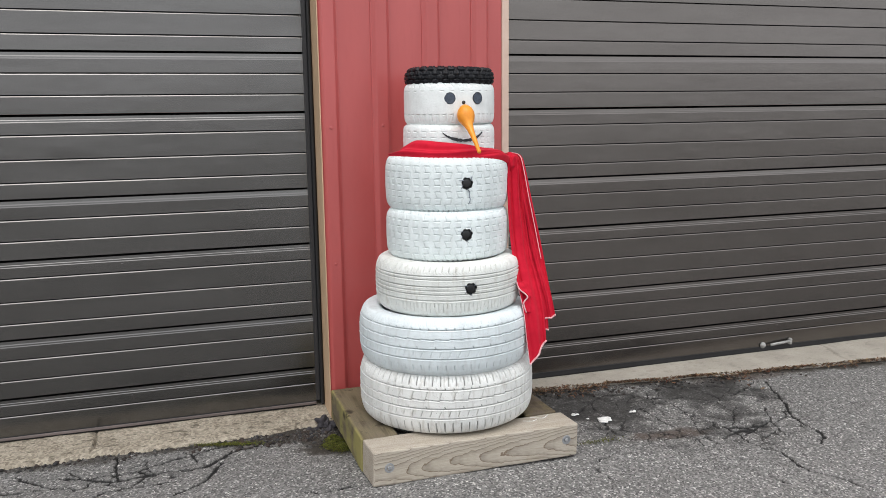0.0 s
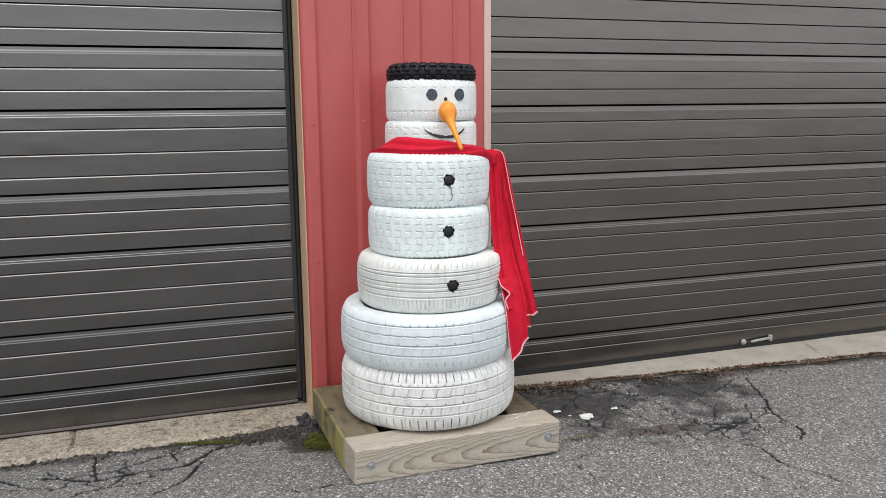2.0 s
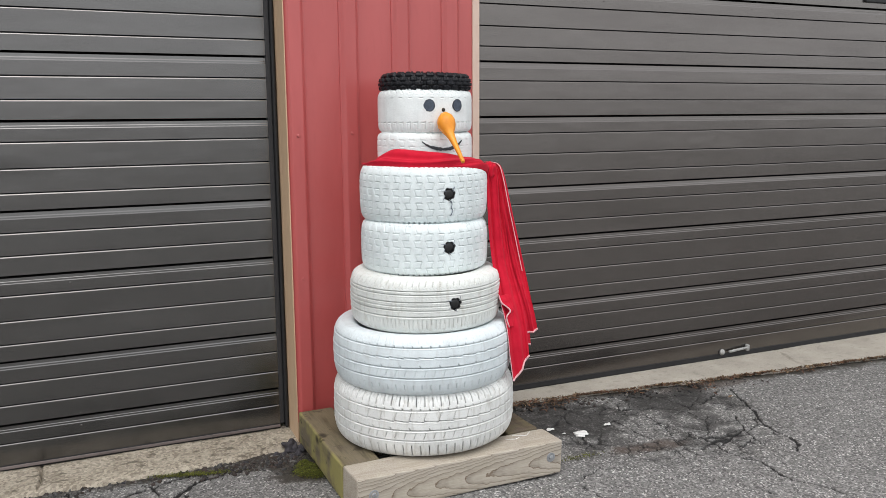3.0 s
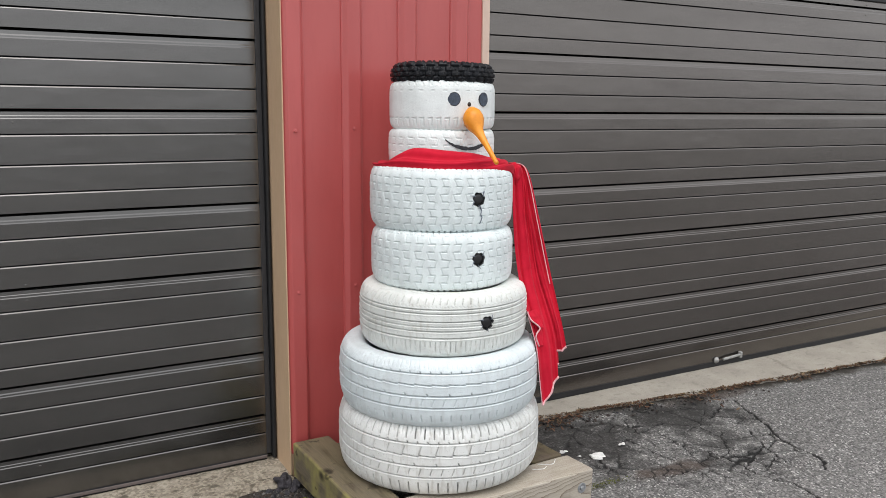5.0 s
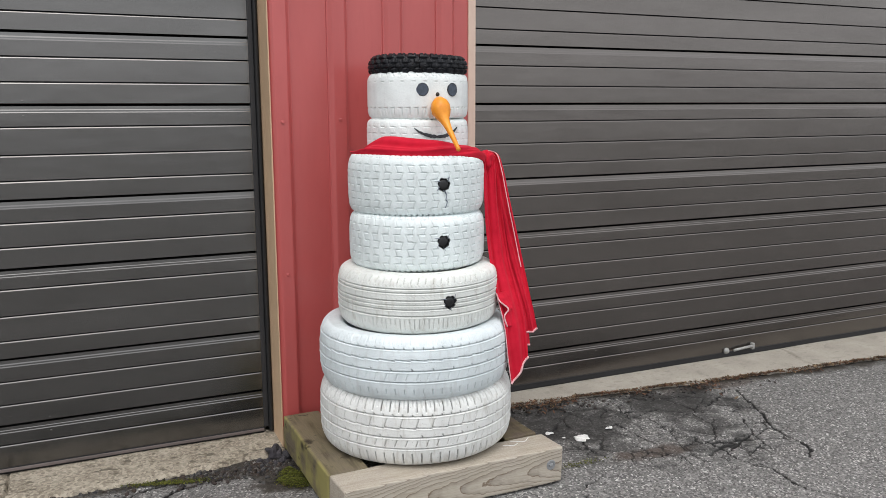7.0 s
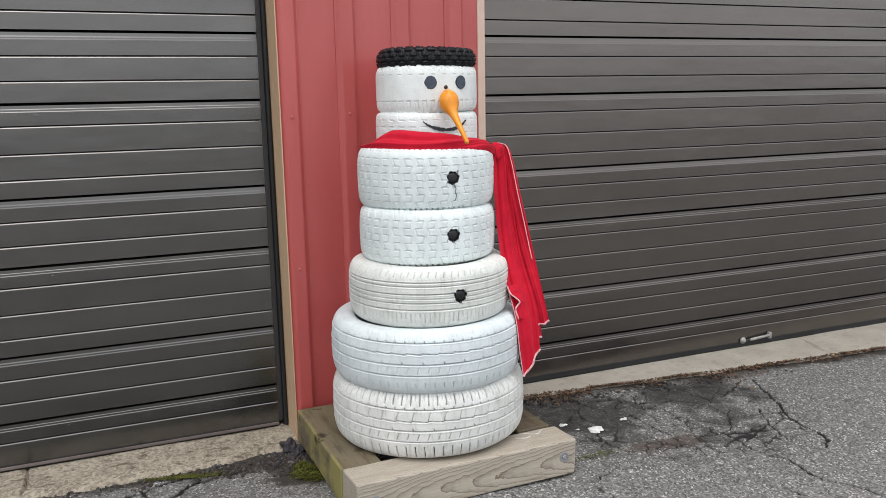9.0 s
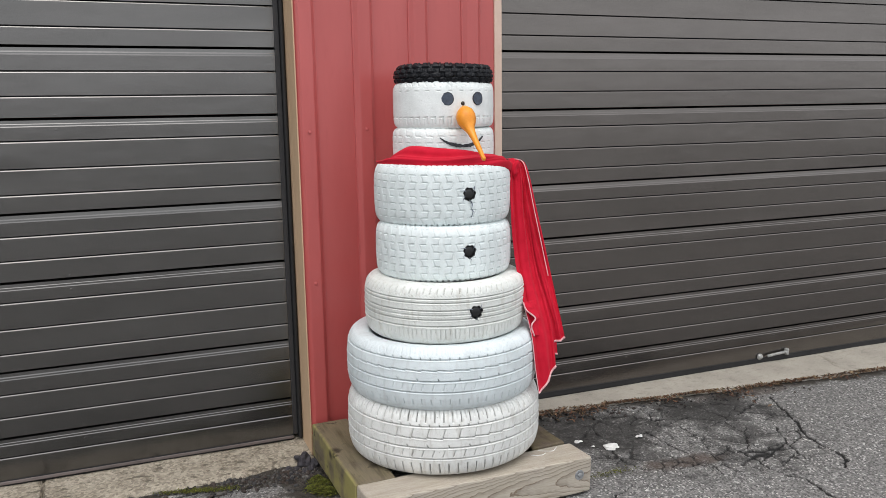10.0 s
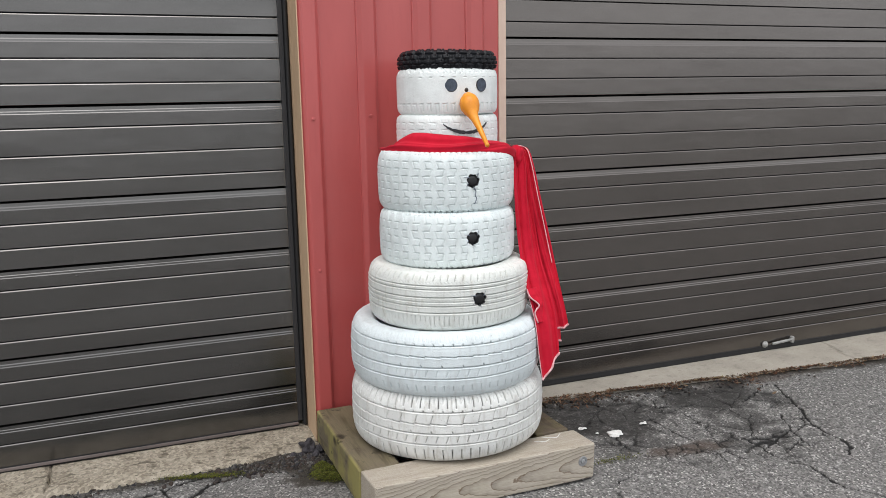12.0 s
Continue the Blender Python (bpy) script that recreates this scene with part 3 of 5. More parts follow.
def build_building():
    wall = thing("wall_front", "red ribbed steel wall between two overhead doors", "wall", kind="structure")
    siding("siding_panel", 0.7017, 1.531, 0.10, 3.2, RIB_X, wall)
    siding("siding_panel", -4.6, -3.22, 0.05, 3.2, [-4.4 + 0.2286 * k for k in range(5)], wall)
    siding("siding_panel", 5.66, 7.2, 0.05, 3.2, [5.8 + 0.2286 * k for k in range(6)], wall)
    siding("siding_panel", -4.6, 7.2, 3.2, 4.6, [-4.4 + 0.2286 * k for k in range(50)], wall, y=WALL_Y - 0.004)
    part("pier", box(0.72, 1.55, WALL_Y + 0.02, 3.95, 0.0, 3.2), DARK_VOID, wall)
    # screws with a washer on the first two ribs
    for z in (1.321, 0.73):
        for c in RIB_X:
            s = disc_stack([(0.0085, 0), (0.0085, 0.0015), (0.0055, 0.002), (0.0055, 0.0055), (0.004, 0.0065)], (c, WALL_Y - 0.020, z + 0.004 * math.sin(c * 40)), (0, -1, 0), 10)
            part("screw", s, RED, wall)
    # chipped paint along the sheet's edge
    for k in range(16):
        z = 0.16 + 0.36 * rng.random()
        c = lump((0.710 + 0.006 * math.sin(z * 37) * rng.random(), WALL_Y, z), 0.005, k * 3.0, 0.8, 2, (0.7, 0.22, 1.4 + 3.0 * rng.random()))
        part("paint_chip", c, TAN_FADED, wall, "bare chip in the red paint")
    # tan returns and edges of the openings
    part("jamb_trim", box(0.698, 0.7015, WALL_Y - 0.008, 3.838, 0.0, 3.2, 0.001), TAN, wall, "tan painted metal jamb trim")
    part("corner_bead", box(0.6965, 0.7012, WALL_Y - 0.0125, WALL_Y - 0.0085, 0.0, 3.2, 0.0012), TAN, wall, "folded edge of the jamb trim")
    part("jamb_trim", box(1.5315, 1.5645, WALL_Y - 0.007, WALL_Y + 0.02, 0.05, 3.2, 0.0015), TAN_FADED, wall, "faded pinkish tan metal jamb trim")
    part("jamb_trim", box(1.5585, 1.5645, WALL_Y + 0.0205, 3.838, 0.02, 3.2, 0.001), TAN, wall, "tan painted metal jamb trim")
    part("base_trim", box(0.7017, 1.531, WALL_Y - 0.004, WALL_Y + 0.018, -0.02, 0.0995, 0.001), TAN, wall, "tan painted metal base trim")
    part("jamb_trim", box(-3.22, -3.19, WALL_Y - 0.007, 3.838, 0.0, 3.2), TAN, wall, "tan painted metal jamb trim")
    part("jamb_trim", box(5.63, 5.66, WALL_Y - 0.007, 3.838, 0.0, 3.2), TAN, wall, "tan painted metal jamb trim")
    for a, b in ((-3.19, 0.70), (1.5645, 5.63)):
        part("head_trim", box(a, b, WALL_Y - 0.007, 3.838, 3.16, 3.198), TAN, wall, "tan painted metal head trim")
    shell = thing("building_shell", "plain steel building shell behind the doors", "building", kind="structure")
    part("side_wall", box(-4.6, -4.5, WALL_Y + 0.03, 12, 0, 4.6), RED, shell)
    part("side_wall", box(7.1, 7.2, WALL_Y + 0.03, 12, 0, 4.6), RED, shell)
    part("rear_wall", box(-4.5, 7.1, 11.9, 12, 0, 4.6), RED, shell)
    part("roof", prism([(3.3, 4.6), (12.3, 4.6), (12.3, 4.7), (7.8, 5.9), (3.3, 4.7)], -4.8, 7.4), ROOFING, shell)
    part("inner_floor", box(-4.5, 7.1, 3.96, 11.9, -0.04, 0.02), SMOOTH_CONCRETE, shell)


build_building()


# ---- overhead doors ----
DEEP = (0.212, 0.80, 1.39, 1.985, 2.575)
MID = (0.465, 1.05, 1.645, 2.235, 2.83)
BOTTOM, TOP = 0.045, 3.15


def groove_points(z0, z1):
    """The (y, z) line of one door section from its foot to its head, with fine and deep grooves."""
    fine = []
    for a, n in [(p, 3) for p in DEEP] + [(p, 4) for p in MID]:
        gaps = {3: (0.0775, 0.166), 4: (0.0670, 0.1595, 0.2590)}[n]
        # deep line at a; fine ones above it
        fine += [a + g for g in gaps]
    fine += [0.135]
    marks = sorted([(z, "fine") for z in fine if abs(z - 0.135) > 0.03 or z == 0.135] + [(z, "deep") for z in MID])
    pts = []
    y = DOOR_Y
    for z, kind in marks:
        if not z0 + 0.03 < z < z1 - 0.01:
            continue
        if kind == "fine":
            pts += [(y, z - 0.0090), (y + 0.0026, z - 0.0051), (y + 0.012, z - 0.0047), (y + 0.024, z - 0.0004), (y, z)]
        else:
            pts += [(y, z - 0.035), (y + 0.0016, z - 0.031), (y + 0.0020, z - 0.026), (y + 0.0040, z - 0.0215), (y + 0.0050, z - 0.0095), (y + 0.015, z - 0.0085), (y + 0.036, z - 0.0005), (y, z)]
    return pts


def door_section(z0, z1, x0, x1, mat, parent):
    """One steel section: its head bevels back under the section above."""
    y = DOOR_Y
    foot = [(y, z0)]
    head = [(y, z1 - 0.034), (y + 0.0018, z1 - 0.0308), (y + 0.0021, z1 - 0.0245), (y + 0.0036, z1 - 0.0220), (y + 0.0042, z1 - 0.0105), (y + 0.015, z1 - 0.0095), (y + 0.036, z1 - 0.001)]
    if z1 > TOP - 0.01:
        head = [(y, z1)]
    line = foot + groove_points(z0, z1) + head
    return part("door_panel", prism(line + [(y + 0.05, z1 - 0.001), (y + 0.05, z0)], x0, x1), mat, parent)


def overhead_door(name, x0, x1, mat, label, open_window):
    door = thing(name, label, "garage door", kind="structure")
    cuts = [BOTTOM, *DEEP, TOP]
    for a, b in zip(cuts, cuts[1:]):
        door_section(a, b, x0, x1, mat, door)
    # plain end caps close the grooves, with the weather seal beyond
    for s, e in ((-1, x0), (1, x1)):
        a, b = sorted((e + s * 0.001, e + s * 0.020))
        part("end_stile", box(a, b, DOOR_Y - 0.002, DOOR_Y + 0.05, BOTTOM, TOP, 0.002), STILE, door, "dark painted end cap")
        a, b = sorted((e + s * 0.021, e + s * 0.036))
        part("weather_seal", box(a, b, DOOR_Y - 0.022, DOOR_Y + 0.04, 0.028, TOP, 0.006, 3), SEAL, door, "black rubber weather seal")
    part("bottom_seal", prism([(DOOR_Y + 0.002, 0.0435), *([(DOOR_Y - 0.001, 0.0435), (DOOR_Y - 0.001, 0.052), (DOOR_Y - 0.005, 0.050)] if open_window else []), (DOOR_Y - 0.005, 0.040), (DOOR_Y - 0.006, 0.030), (DOOR_Y - 0.002, 0.022), (DOOR_Y + 0.03, 0.020), (DOOR_Y + 0.04, 0.0435)], x0, x1), SEAL, door, "black rubber bottom seal")
    if name == "door_1":
        part("bottom_rail", box(x0, x1, DOOR_Y - 0.010, DOOR_Y - 0.0045, 0.031, 0.043, 0.0015), RAIL, door, "dull mauve-grey metal bottom rail")
    # paired hinge screws along the section joints
    k = 0
    for z in DEEP[:4]:
        x = x0 + 0.18 if name == "door_1" else x0 + 0.72
        while x < x1 - 0.1:
            for dz in (0.008, -0.045):
                part("screw", disc_stack([(0.004, 0), (0.004, 0.0012), (0.0025, 0.0022)], (x, DOOR_Y, z + dz), (0, -1, 0), 8), mat, door)
                k += 1
            x += 0.94
    if open_window:
        for wx in (4.10,):
            win = part("window_frame", frame_ring(wx, wx + 0.62, 2.015, 2.44, 0.028, DOOR_Y - 0.016, DOOR_Y + 0.004), SEAL, door, "black plastic window frame")
            g = part("pane", box(wx + 0.026, wx + 0.594, DOOR_Y - 0.006, DOOR_Y - 0.002, 2.041, 2.414), GLASS, win, "glass pane with the sky reflection painted in as blue")
            g.visible_shadow = False
    return door


def frame_ring(x0, x1, z0, z1, w, y0, y1):
    bm = bmesh.new()
    box(x0, x1, y0, y1, z0, z0 + w, 0.004, 2, bm)
    box(x0, x1, y0, y1, z1 - w, z1, 0.004, 2, bm)
    box(x0, x0 + w, y0, y1, z0 + w, z1 - w, 0.002, 1, bm)
    box(x1 - w, x1, y0, y1, z0 + w, z1 - w, 0.002, 1, bm)
    return bm


left_door = overhead_door("door_1", -3.145, 0.659, DOOR_GREY, "closed dark grey ribbed steel overhead door", False)
right_door = overhead_door("door_2", 1.606, 5.588, DOOR_BROWN, "closed dark brown-grey ribbed steel overhead door", True)

# lift latch at the foot of the right-hand door
latch = thing("door_latch", "small weathered white metal lift handle at the door's foot", "handle", (3.172, DOOR_Y, 0.060))
part("knob", disc_stack([(0.011, 0), (0.017, 0.003), (0.018, 0.008), (0.013, 0.012), (0.011, 0.018), (0.005, 0.021)], (0, 0, 0), (0, -1, 0), 16), LATCH, latch, "", True)
part("bar", tube([(0.045, -0.016, 0.000), (0.10, -0.02, 0.006), (0.175, -0.018, 0.010)], 0.0075, 10), LATCH, latch, "", True)
part("bracket", box(0.170, 0.188, -0.024, -0.001, -0.010, 0.026, 0.005), LATCH, latch)


# ---- timber base ----
def smooth_path(pts, n):
    """n+1 points on a smooth line through pts."""
    pts = [Vector(p) for p in pts]
    out = []
    for i in range(n + 1):
        f = i / n * (len(pts) - 1)
        j = min(int(f), len(pts) - 2)
        g = f - j
        p0, p1, p2, p3 = pts[max(j - 1, 0)], pts[j], pts[j + 1], pts[min(j + 2, len(pts) - 1)]
        out.append(0.5 * (2 * p1 + (p2 - p0) * g + (2 * p0 - 5 * p1 + 4 * p2 - p3) * g * g + (3 * p1 - p0 - 3 * p2 + p3) * g**3))
    return out


def beam(name, length, w, h, mat, parent, m, seed):
    """A sawn beam along its own x, edges rounded and a little worn."""
    bm = box(0, length, 0, w, 0, h, 0.007, 3)
    bmesh.ops.subdivide_edges(bm, edges=[e for e in bm.edges if e.calc_length() > 0.3], cuts=24)
    for v in bm.verts:
        v.co += Vector((0, noise.noise((v.co.x * 5 + seed, v.co.z * 9, 0)), noise.noise((v.co.x * 6, v.co.y * 9, seed)))) * 0.0035
    ob = part(name, bm, mat, parent)
    ob.matrix_basis = m
    return ob


def build_base():
    base = thing("timber_base", "weathered timber beam base on the asphalt under the tyres", "wooden base")
    front = beam("front_beam", 0.852, 0.140, 0.133, WOOD_PALE, base, pose(0.711, 2.884, 0.034, 0, 1.3, 3.6), 1.0)
    tagged(front, "pale grey-brown beam with strong grain")
    side = beam("side_beam", 0.60, 0.146, 0.134, WOOD_GREEN, base, pose(0.847, 3.030, 0.030, 0, 0, 90.6), 5.0)
    tagged(side, "beam with green algae and knots")
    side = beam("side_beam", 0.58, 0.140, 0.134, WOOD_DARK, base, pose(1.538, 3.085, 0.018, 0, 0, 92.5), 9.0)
    tagged(side, "dark brown beam")
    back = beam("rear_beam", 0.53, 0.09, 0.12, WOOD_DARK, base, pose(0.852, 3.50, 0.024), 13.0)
    for x in (0.062, 0.800):
        z = 0.068 if x < 0.5 else 0.072
        b = disc_stack([(0.0190, -0.002), (0.0190, 0.0014), (0.0182, 0.0020), (0.0110, 0.0020), (0.0106, 0.0002), (0.0098, 0.0002)], (x, 0.0, z), (0, -1, 0), 24)
        bolt = part("washer", b, STEEL, front, "galvanised washer")
        part("bolt_head", disc_stack([(0.0092, -0.001), (0.0092, 0.0040), (0.0080, 0.0052), (0.0040, 0.0056)], (x, 0.0, z), (0, -1, 0), 6), STEEL, bolt, "galvanised hexagon bolt head")
    # white paint rubbed off the tyre
    for pts in (((0.655, 0.10, 0.1335), (0.69, 0.085, 0.1338), (0.715, 0.095, 0.1336)), ((0.70, 0.125, 0.1335), (0.745, 0.10, 0.1338), (0.77, 0.115, 0.1336), (0.785, 0.128, 0.1334))):
        part("paint_scuff", tube(smooth_path(pts, 14), 0.0022, 5, None, [0.5 + 0.6 * abs(noise.noise((k * 0.7, 1, 2))) for k in range(15)]), CHIP, front, "rubbed white paint")


build_base()


# ---- tyres ----
def line_cut(d, half, soft):
    return 1 - step(half - soft, half + soft, np.abs(d))


def wrap(u, p):
    return (u / p + 0.5 - np.floor(u / p + 0.5) - 0.5) * p + 0 * u


def groove(d, half, depth, slope=0.0032):
    """A groove round the tyre: square at its upper edge, with a bead of thick paint and a slope along its lower one."""
    top = 1 - step(half - 0.0005, half + 0.0005, d)
    lip = -0.0030 * step(-half - slope, -half, d) * top
    bead = 0.0013 * np.exp(-(((d + half + slope + 0.0008) / 0.0014) ** 2))
    return lip + bead - (depth - 0.0030) * step(-half - 0.0005, -half + 0.0005, d) * top


def road_tread(u, w, W, lines, upper, lower, blocks):
    """Ribbed all-season tread, u round and w across from -1 to 1: three grooves and a stepped one, slit shoulders and two rows of slanted blocks."""
    low, mid, stepped, high = lines
    s = w * W / 2
    # each block's foot stands a little lower than the one before, then starts again
    tilt = (u / 0.055 - np.floor(u / 0.055)) * 0.0040
    rings = groove(s - stepped * W / 2 + tilt - 0.002, 0.0012, 0.0080)
    for g in (low, mid, high):
        rings = rings + groove(s - g * W / 2, 0.0013, 0.0085)
    h = np.zeros(u.shape)

    def cuts(lo, hi, period, slant, half, depth, shift=0.0):
        d = wrap(u + slant * (s - lo * W / 2) + shift, period)
        return -depth * line_cut(d, half, 0.0007) * step(lo, lo + 0.02, w) * (1 - step(hi - 0.02, hi, w))

    h = np.minimum(h, cuts(stepped + 0.02, high - 0.06, 0.055, -0.30, 0.0012, 0.0062 * blocks))
    h = np.minimum(h, cuts(low + 0.04, mid - 0.06, 0.036, -0.35, 0.0013, 0.0035 + 0.003 * blocks, 0.01))
    h = np.minimum(h, cuts(mid - 0.02, mid + 0.09, 0.072, 0.5, 0.0015, 0.0075, 0.02))
    h = np.minimum(h, cuts(high - 0.02, high + 0.07, 0.034, 0.3, 0.0015, 0.0075))
    h = np.minimum(h, cuts(-0.78 - 0.17 * blocks, low - 0.22 + 0.08 * blocks, 0.0325, 0.04, 0.0013 + 0.0005 * blocks, lower))
    bend = 0.045 * np.clip(w - 0.93, 0, 0.07)
    d = wrap(u + bend, 0.0315)
    h = np.minimum(h, -upper * line_cut(d, 0.0019, 0.0007) * step(high + 0.10, high + 0.13, w) * (1 - step(1.01, 1.04, w)))
    d = wrap(u + bend + 0.015, 0.0315)
    h = np.minimum(h, -0.6 * upper * line_cut(d, 0.0013, 0.0008) * step(0.78, 0.84, w))
    return h + rings


def tread_road(u, w, W, seed):
    return road_tread(u, w, W, (-0.385, -0.06, 0.23, 0.57), 0.0090, 0.0088, 1.0)


def tread_road_worn(u, w, W, seed):
    return road_tread(u, w, W, (-0.335, 0.015, 0.35, 0.68), 0.0014, 0.0060, 0.0)


def tread_fine(u, w, W, seed):
    """Five ribs with faint slanted sipes, and short nicks along both shoulders."""
    s = w * W / 2
    h = np.zeros(u.shape)
    rings = np.zeros(u.shape)
    for g, k in ((-0.33, 1.0), (-0.10, 1.0), (0.045, 0.6), (0.20, 1.0), (0.455, 0.9), (0.585, 0.9)):
        rings = rings + groove(s - g * W / 2, 0.0010 + 0.0004 * k, 0.0085 * k, 0.0024)
    d = wrap(u + 0.6 * s, 0.0115)
    h = np.minimum(h, -0.0007 * line_cut(d, 0.0011, 0.0008) * step(-0.31, -0.28, w) * (1 - step(0.17, 0.20, w)))
    d = wrap(u + 1.2 * s, 0.0155)
    h = np.minimum(h, -0.0008 * line_cut(d, 0.0012, 0.0008) * step(0.22, 0.25, w) * (1 - step(0.40, 0.43, w)))
    d = wrap(u - 0.25 * s + 0.003 * np.sin(u * 31), 0.0255)
    h = np.minimum(h, -0.0062 * line_cut(d, 0.0013, 0.0007) * step(0.70, 0.74, w) * (1 - step(0.88, 0.94, w)))
    d = wrap(u + 0.9 * s, 0.0128)
    h = np.minimum(h, -0.0022 * line_cut(d, 0.0010, 0.0007) * step(0.62, 0.64, w) * (1 - step(0.69, 0.72, w)))
    d = wrap(u, 0.0165)
    long = 0.42 + 0.40 * (np.floor(u / 0.0165) % 2)
    h = np.minimum(h, -0.0058 * line_cut(d, 0.0011, 0.0007) * step(-0.42 - 0.42 * long - 0.03, -0.42 - 0.42 * long, w) * (1 - step(-0.45, -0.42, w)))
    return h + rings


def tread_zigzag(u, w, W, seed, rows=8, period=0.042):
    """Hooked blocks: slanted cuts that change side from row to row, joined by short bars."""
    s = (w + 0.92) / 1.84 * rows
    k = np.floor(s)
    f = s - k
    inside = (k >= 0) & (k < rows)
    odd = k % 2
    drift = 0.003 * np.sin(k * 1.7 + seed)
    cell = W * 0.92 / rows
    # a slanted cut in each row joins the bar below it to the bar above, now at one end, now at the other
    d = wrap(u + drift + period / 2 * odd + (f - 0.5) * 0.009 * (1 - 2 * odd) + period / 4, period)
    cut = line_cut(d, 0.0014, 0.0009) * inside
    low = wrap(u + drift, period)
    high = low
    bars = line_cut(f * cell, 0.0017, 0.0009) * (np.abs(low) < period * 0.24) + line_cut((f - 1) * cell, 0.0017, 0.0009) * (np.abs(high) < period * 0.24)
    h = np.minimum(-0.0024 * cut, -0.0048 * np.clip(bars, 0, 1) * inside)
    e = wrap(u, period / 2)
    h = np.minimum(h, np.where(w < 0, -0.010, -0.0035) * line_cut(e, 0.0026, 0.0011) * step(0.90, 0.94, np.abs(w)))
    return h + 0.0005 * np.sin(u * 140 + 8 * w)


def tread_worn(u, w, W, seed):
    """Worn smooth crown, with hooked notches left along the lower shoulder and dashes along the upper one."""
    p = 0.0285
    d = wrap(u, p)
    low = (w > -0.82) & (w < -0.46)
    hook = np.maximum(line_cut(d - 0.0065, 0.0015, 0.0008), line_cut((w + 0.52) * W / 2, 0.0015, 0.0009) * (d > -0.007) * (d < 0.0075))
    h = -0.0050 * hook * low
    h = np.minimum(h, -0.0022 * line_cut(d + 0.0055, 0.0012, 0.0009) * (w > -0.95) * (w < -0.60))
    h = np.minimum(h, -0.0045 * line_cut(wrap(u + 0.01, 0.040), 0.006, 0.002) * line_cut((w - 0.60) * W / 2, 0.0012, 0.0009))
    h = np.minimum(h, -0.0028 * line_cut(wrap(u + 0.4 * w * W, 0.0285), 0.0030, 0.0012) * (w > 0.80))
    h = np.minimum(h, -0.0022 * line_cut(wrap(u - 0.3 * w * W, 0.0190), 0.0010, 0.0008) * (w > 0.70))
    return h + 0.0006 * np.sin(u * 90)


def tread_zigzag_low(u, w, W, seed):
    return tread_zigzag(u, w, W, seed, rows=7)


def tread_small(u, w, W, seed):
    return 0.6 * tread_zigzag(u, w, W, seed, rows=5, period=0.042)


def tread_knob(u, w, W, seed):
    """Rectangular knobs in staggered rows, each with a notch, over a webbed carcass."""
    s = (w + 0.99) / 1.98 * 5
    k = np.floor(s)
    f = s - k
    p = 0.0425
    d = wrap(u + (k % 2) * p / 2, p)
    half = np.where(k % 2 == 0, 0.0150, 0.0118)
    a = 1 - step(half - 0.0012, half + 0.0012, np.abs(d))
    b = step(0.06, 0.13, f) * (1 - step(0.87, 0.94, f))
    notch = line_cut(d - 0.003, 0.0017, 0.0009) * (f > 0.45)
    web = 0.3 * line_cut(d - p / 2, 0.004, 0.001) * (np.abs(f - 0.5) < 0.25)
    return 0.0085 * np.maximum(a * b * (1 - 0.7 * notch), web) * (np.abs(w) < 0.985) - 0.0055


def section(R, W, bore, n, fine):
    """The closed (radius, z) outline of a tyre's cross-section, denser over the tread."""
    a = np.linspace(-math.pi, math.pi, 6001)
    c, s = np.cos(a), np.sin(a)
    r = (R + bore) / 2 + (R - bore) / 2 * np.sign(c) * np.abs(c) ** (2 / n)
    z = W / 2 * np.sign(s) * np.abs(s) ** (2 / n)
    seg = np.hypot(np.diff(r), np.diff(z))
    dens = np.where((r[:-1] > R - 0.055), 1 / fine, 1 / 0.012)
    t = np.concatenate([[0], np.cumsum(seg * dens)])
    k = int(t[-1])
    q = np.linspace(0, t[-1], k + 1)[:-1]
    return np.interp(q, t, r), np.interp(q, t, z)


def crown(R, W, bore, n, z):
    """Outer radius at height z from the tyre's middle."""
    s = min(abs(2 * z / W), 0.999) ** n
    return (R + bore) / 2 + (R - bore) / 2 * (1 - s) ** (1 / n)


TYRES = {}


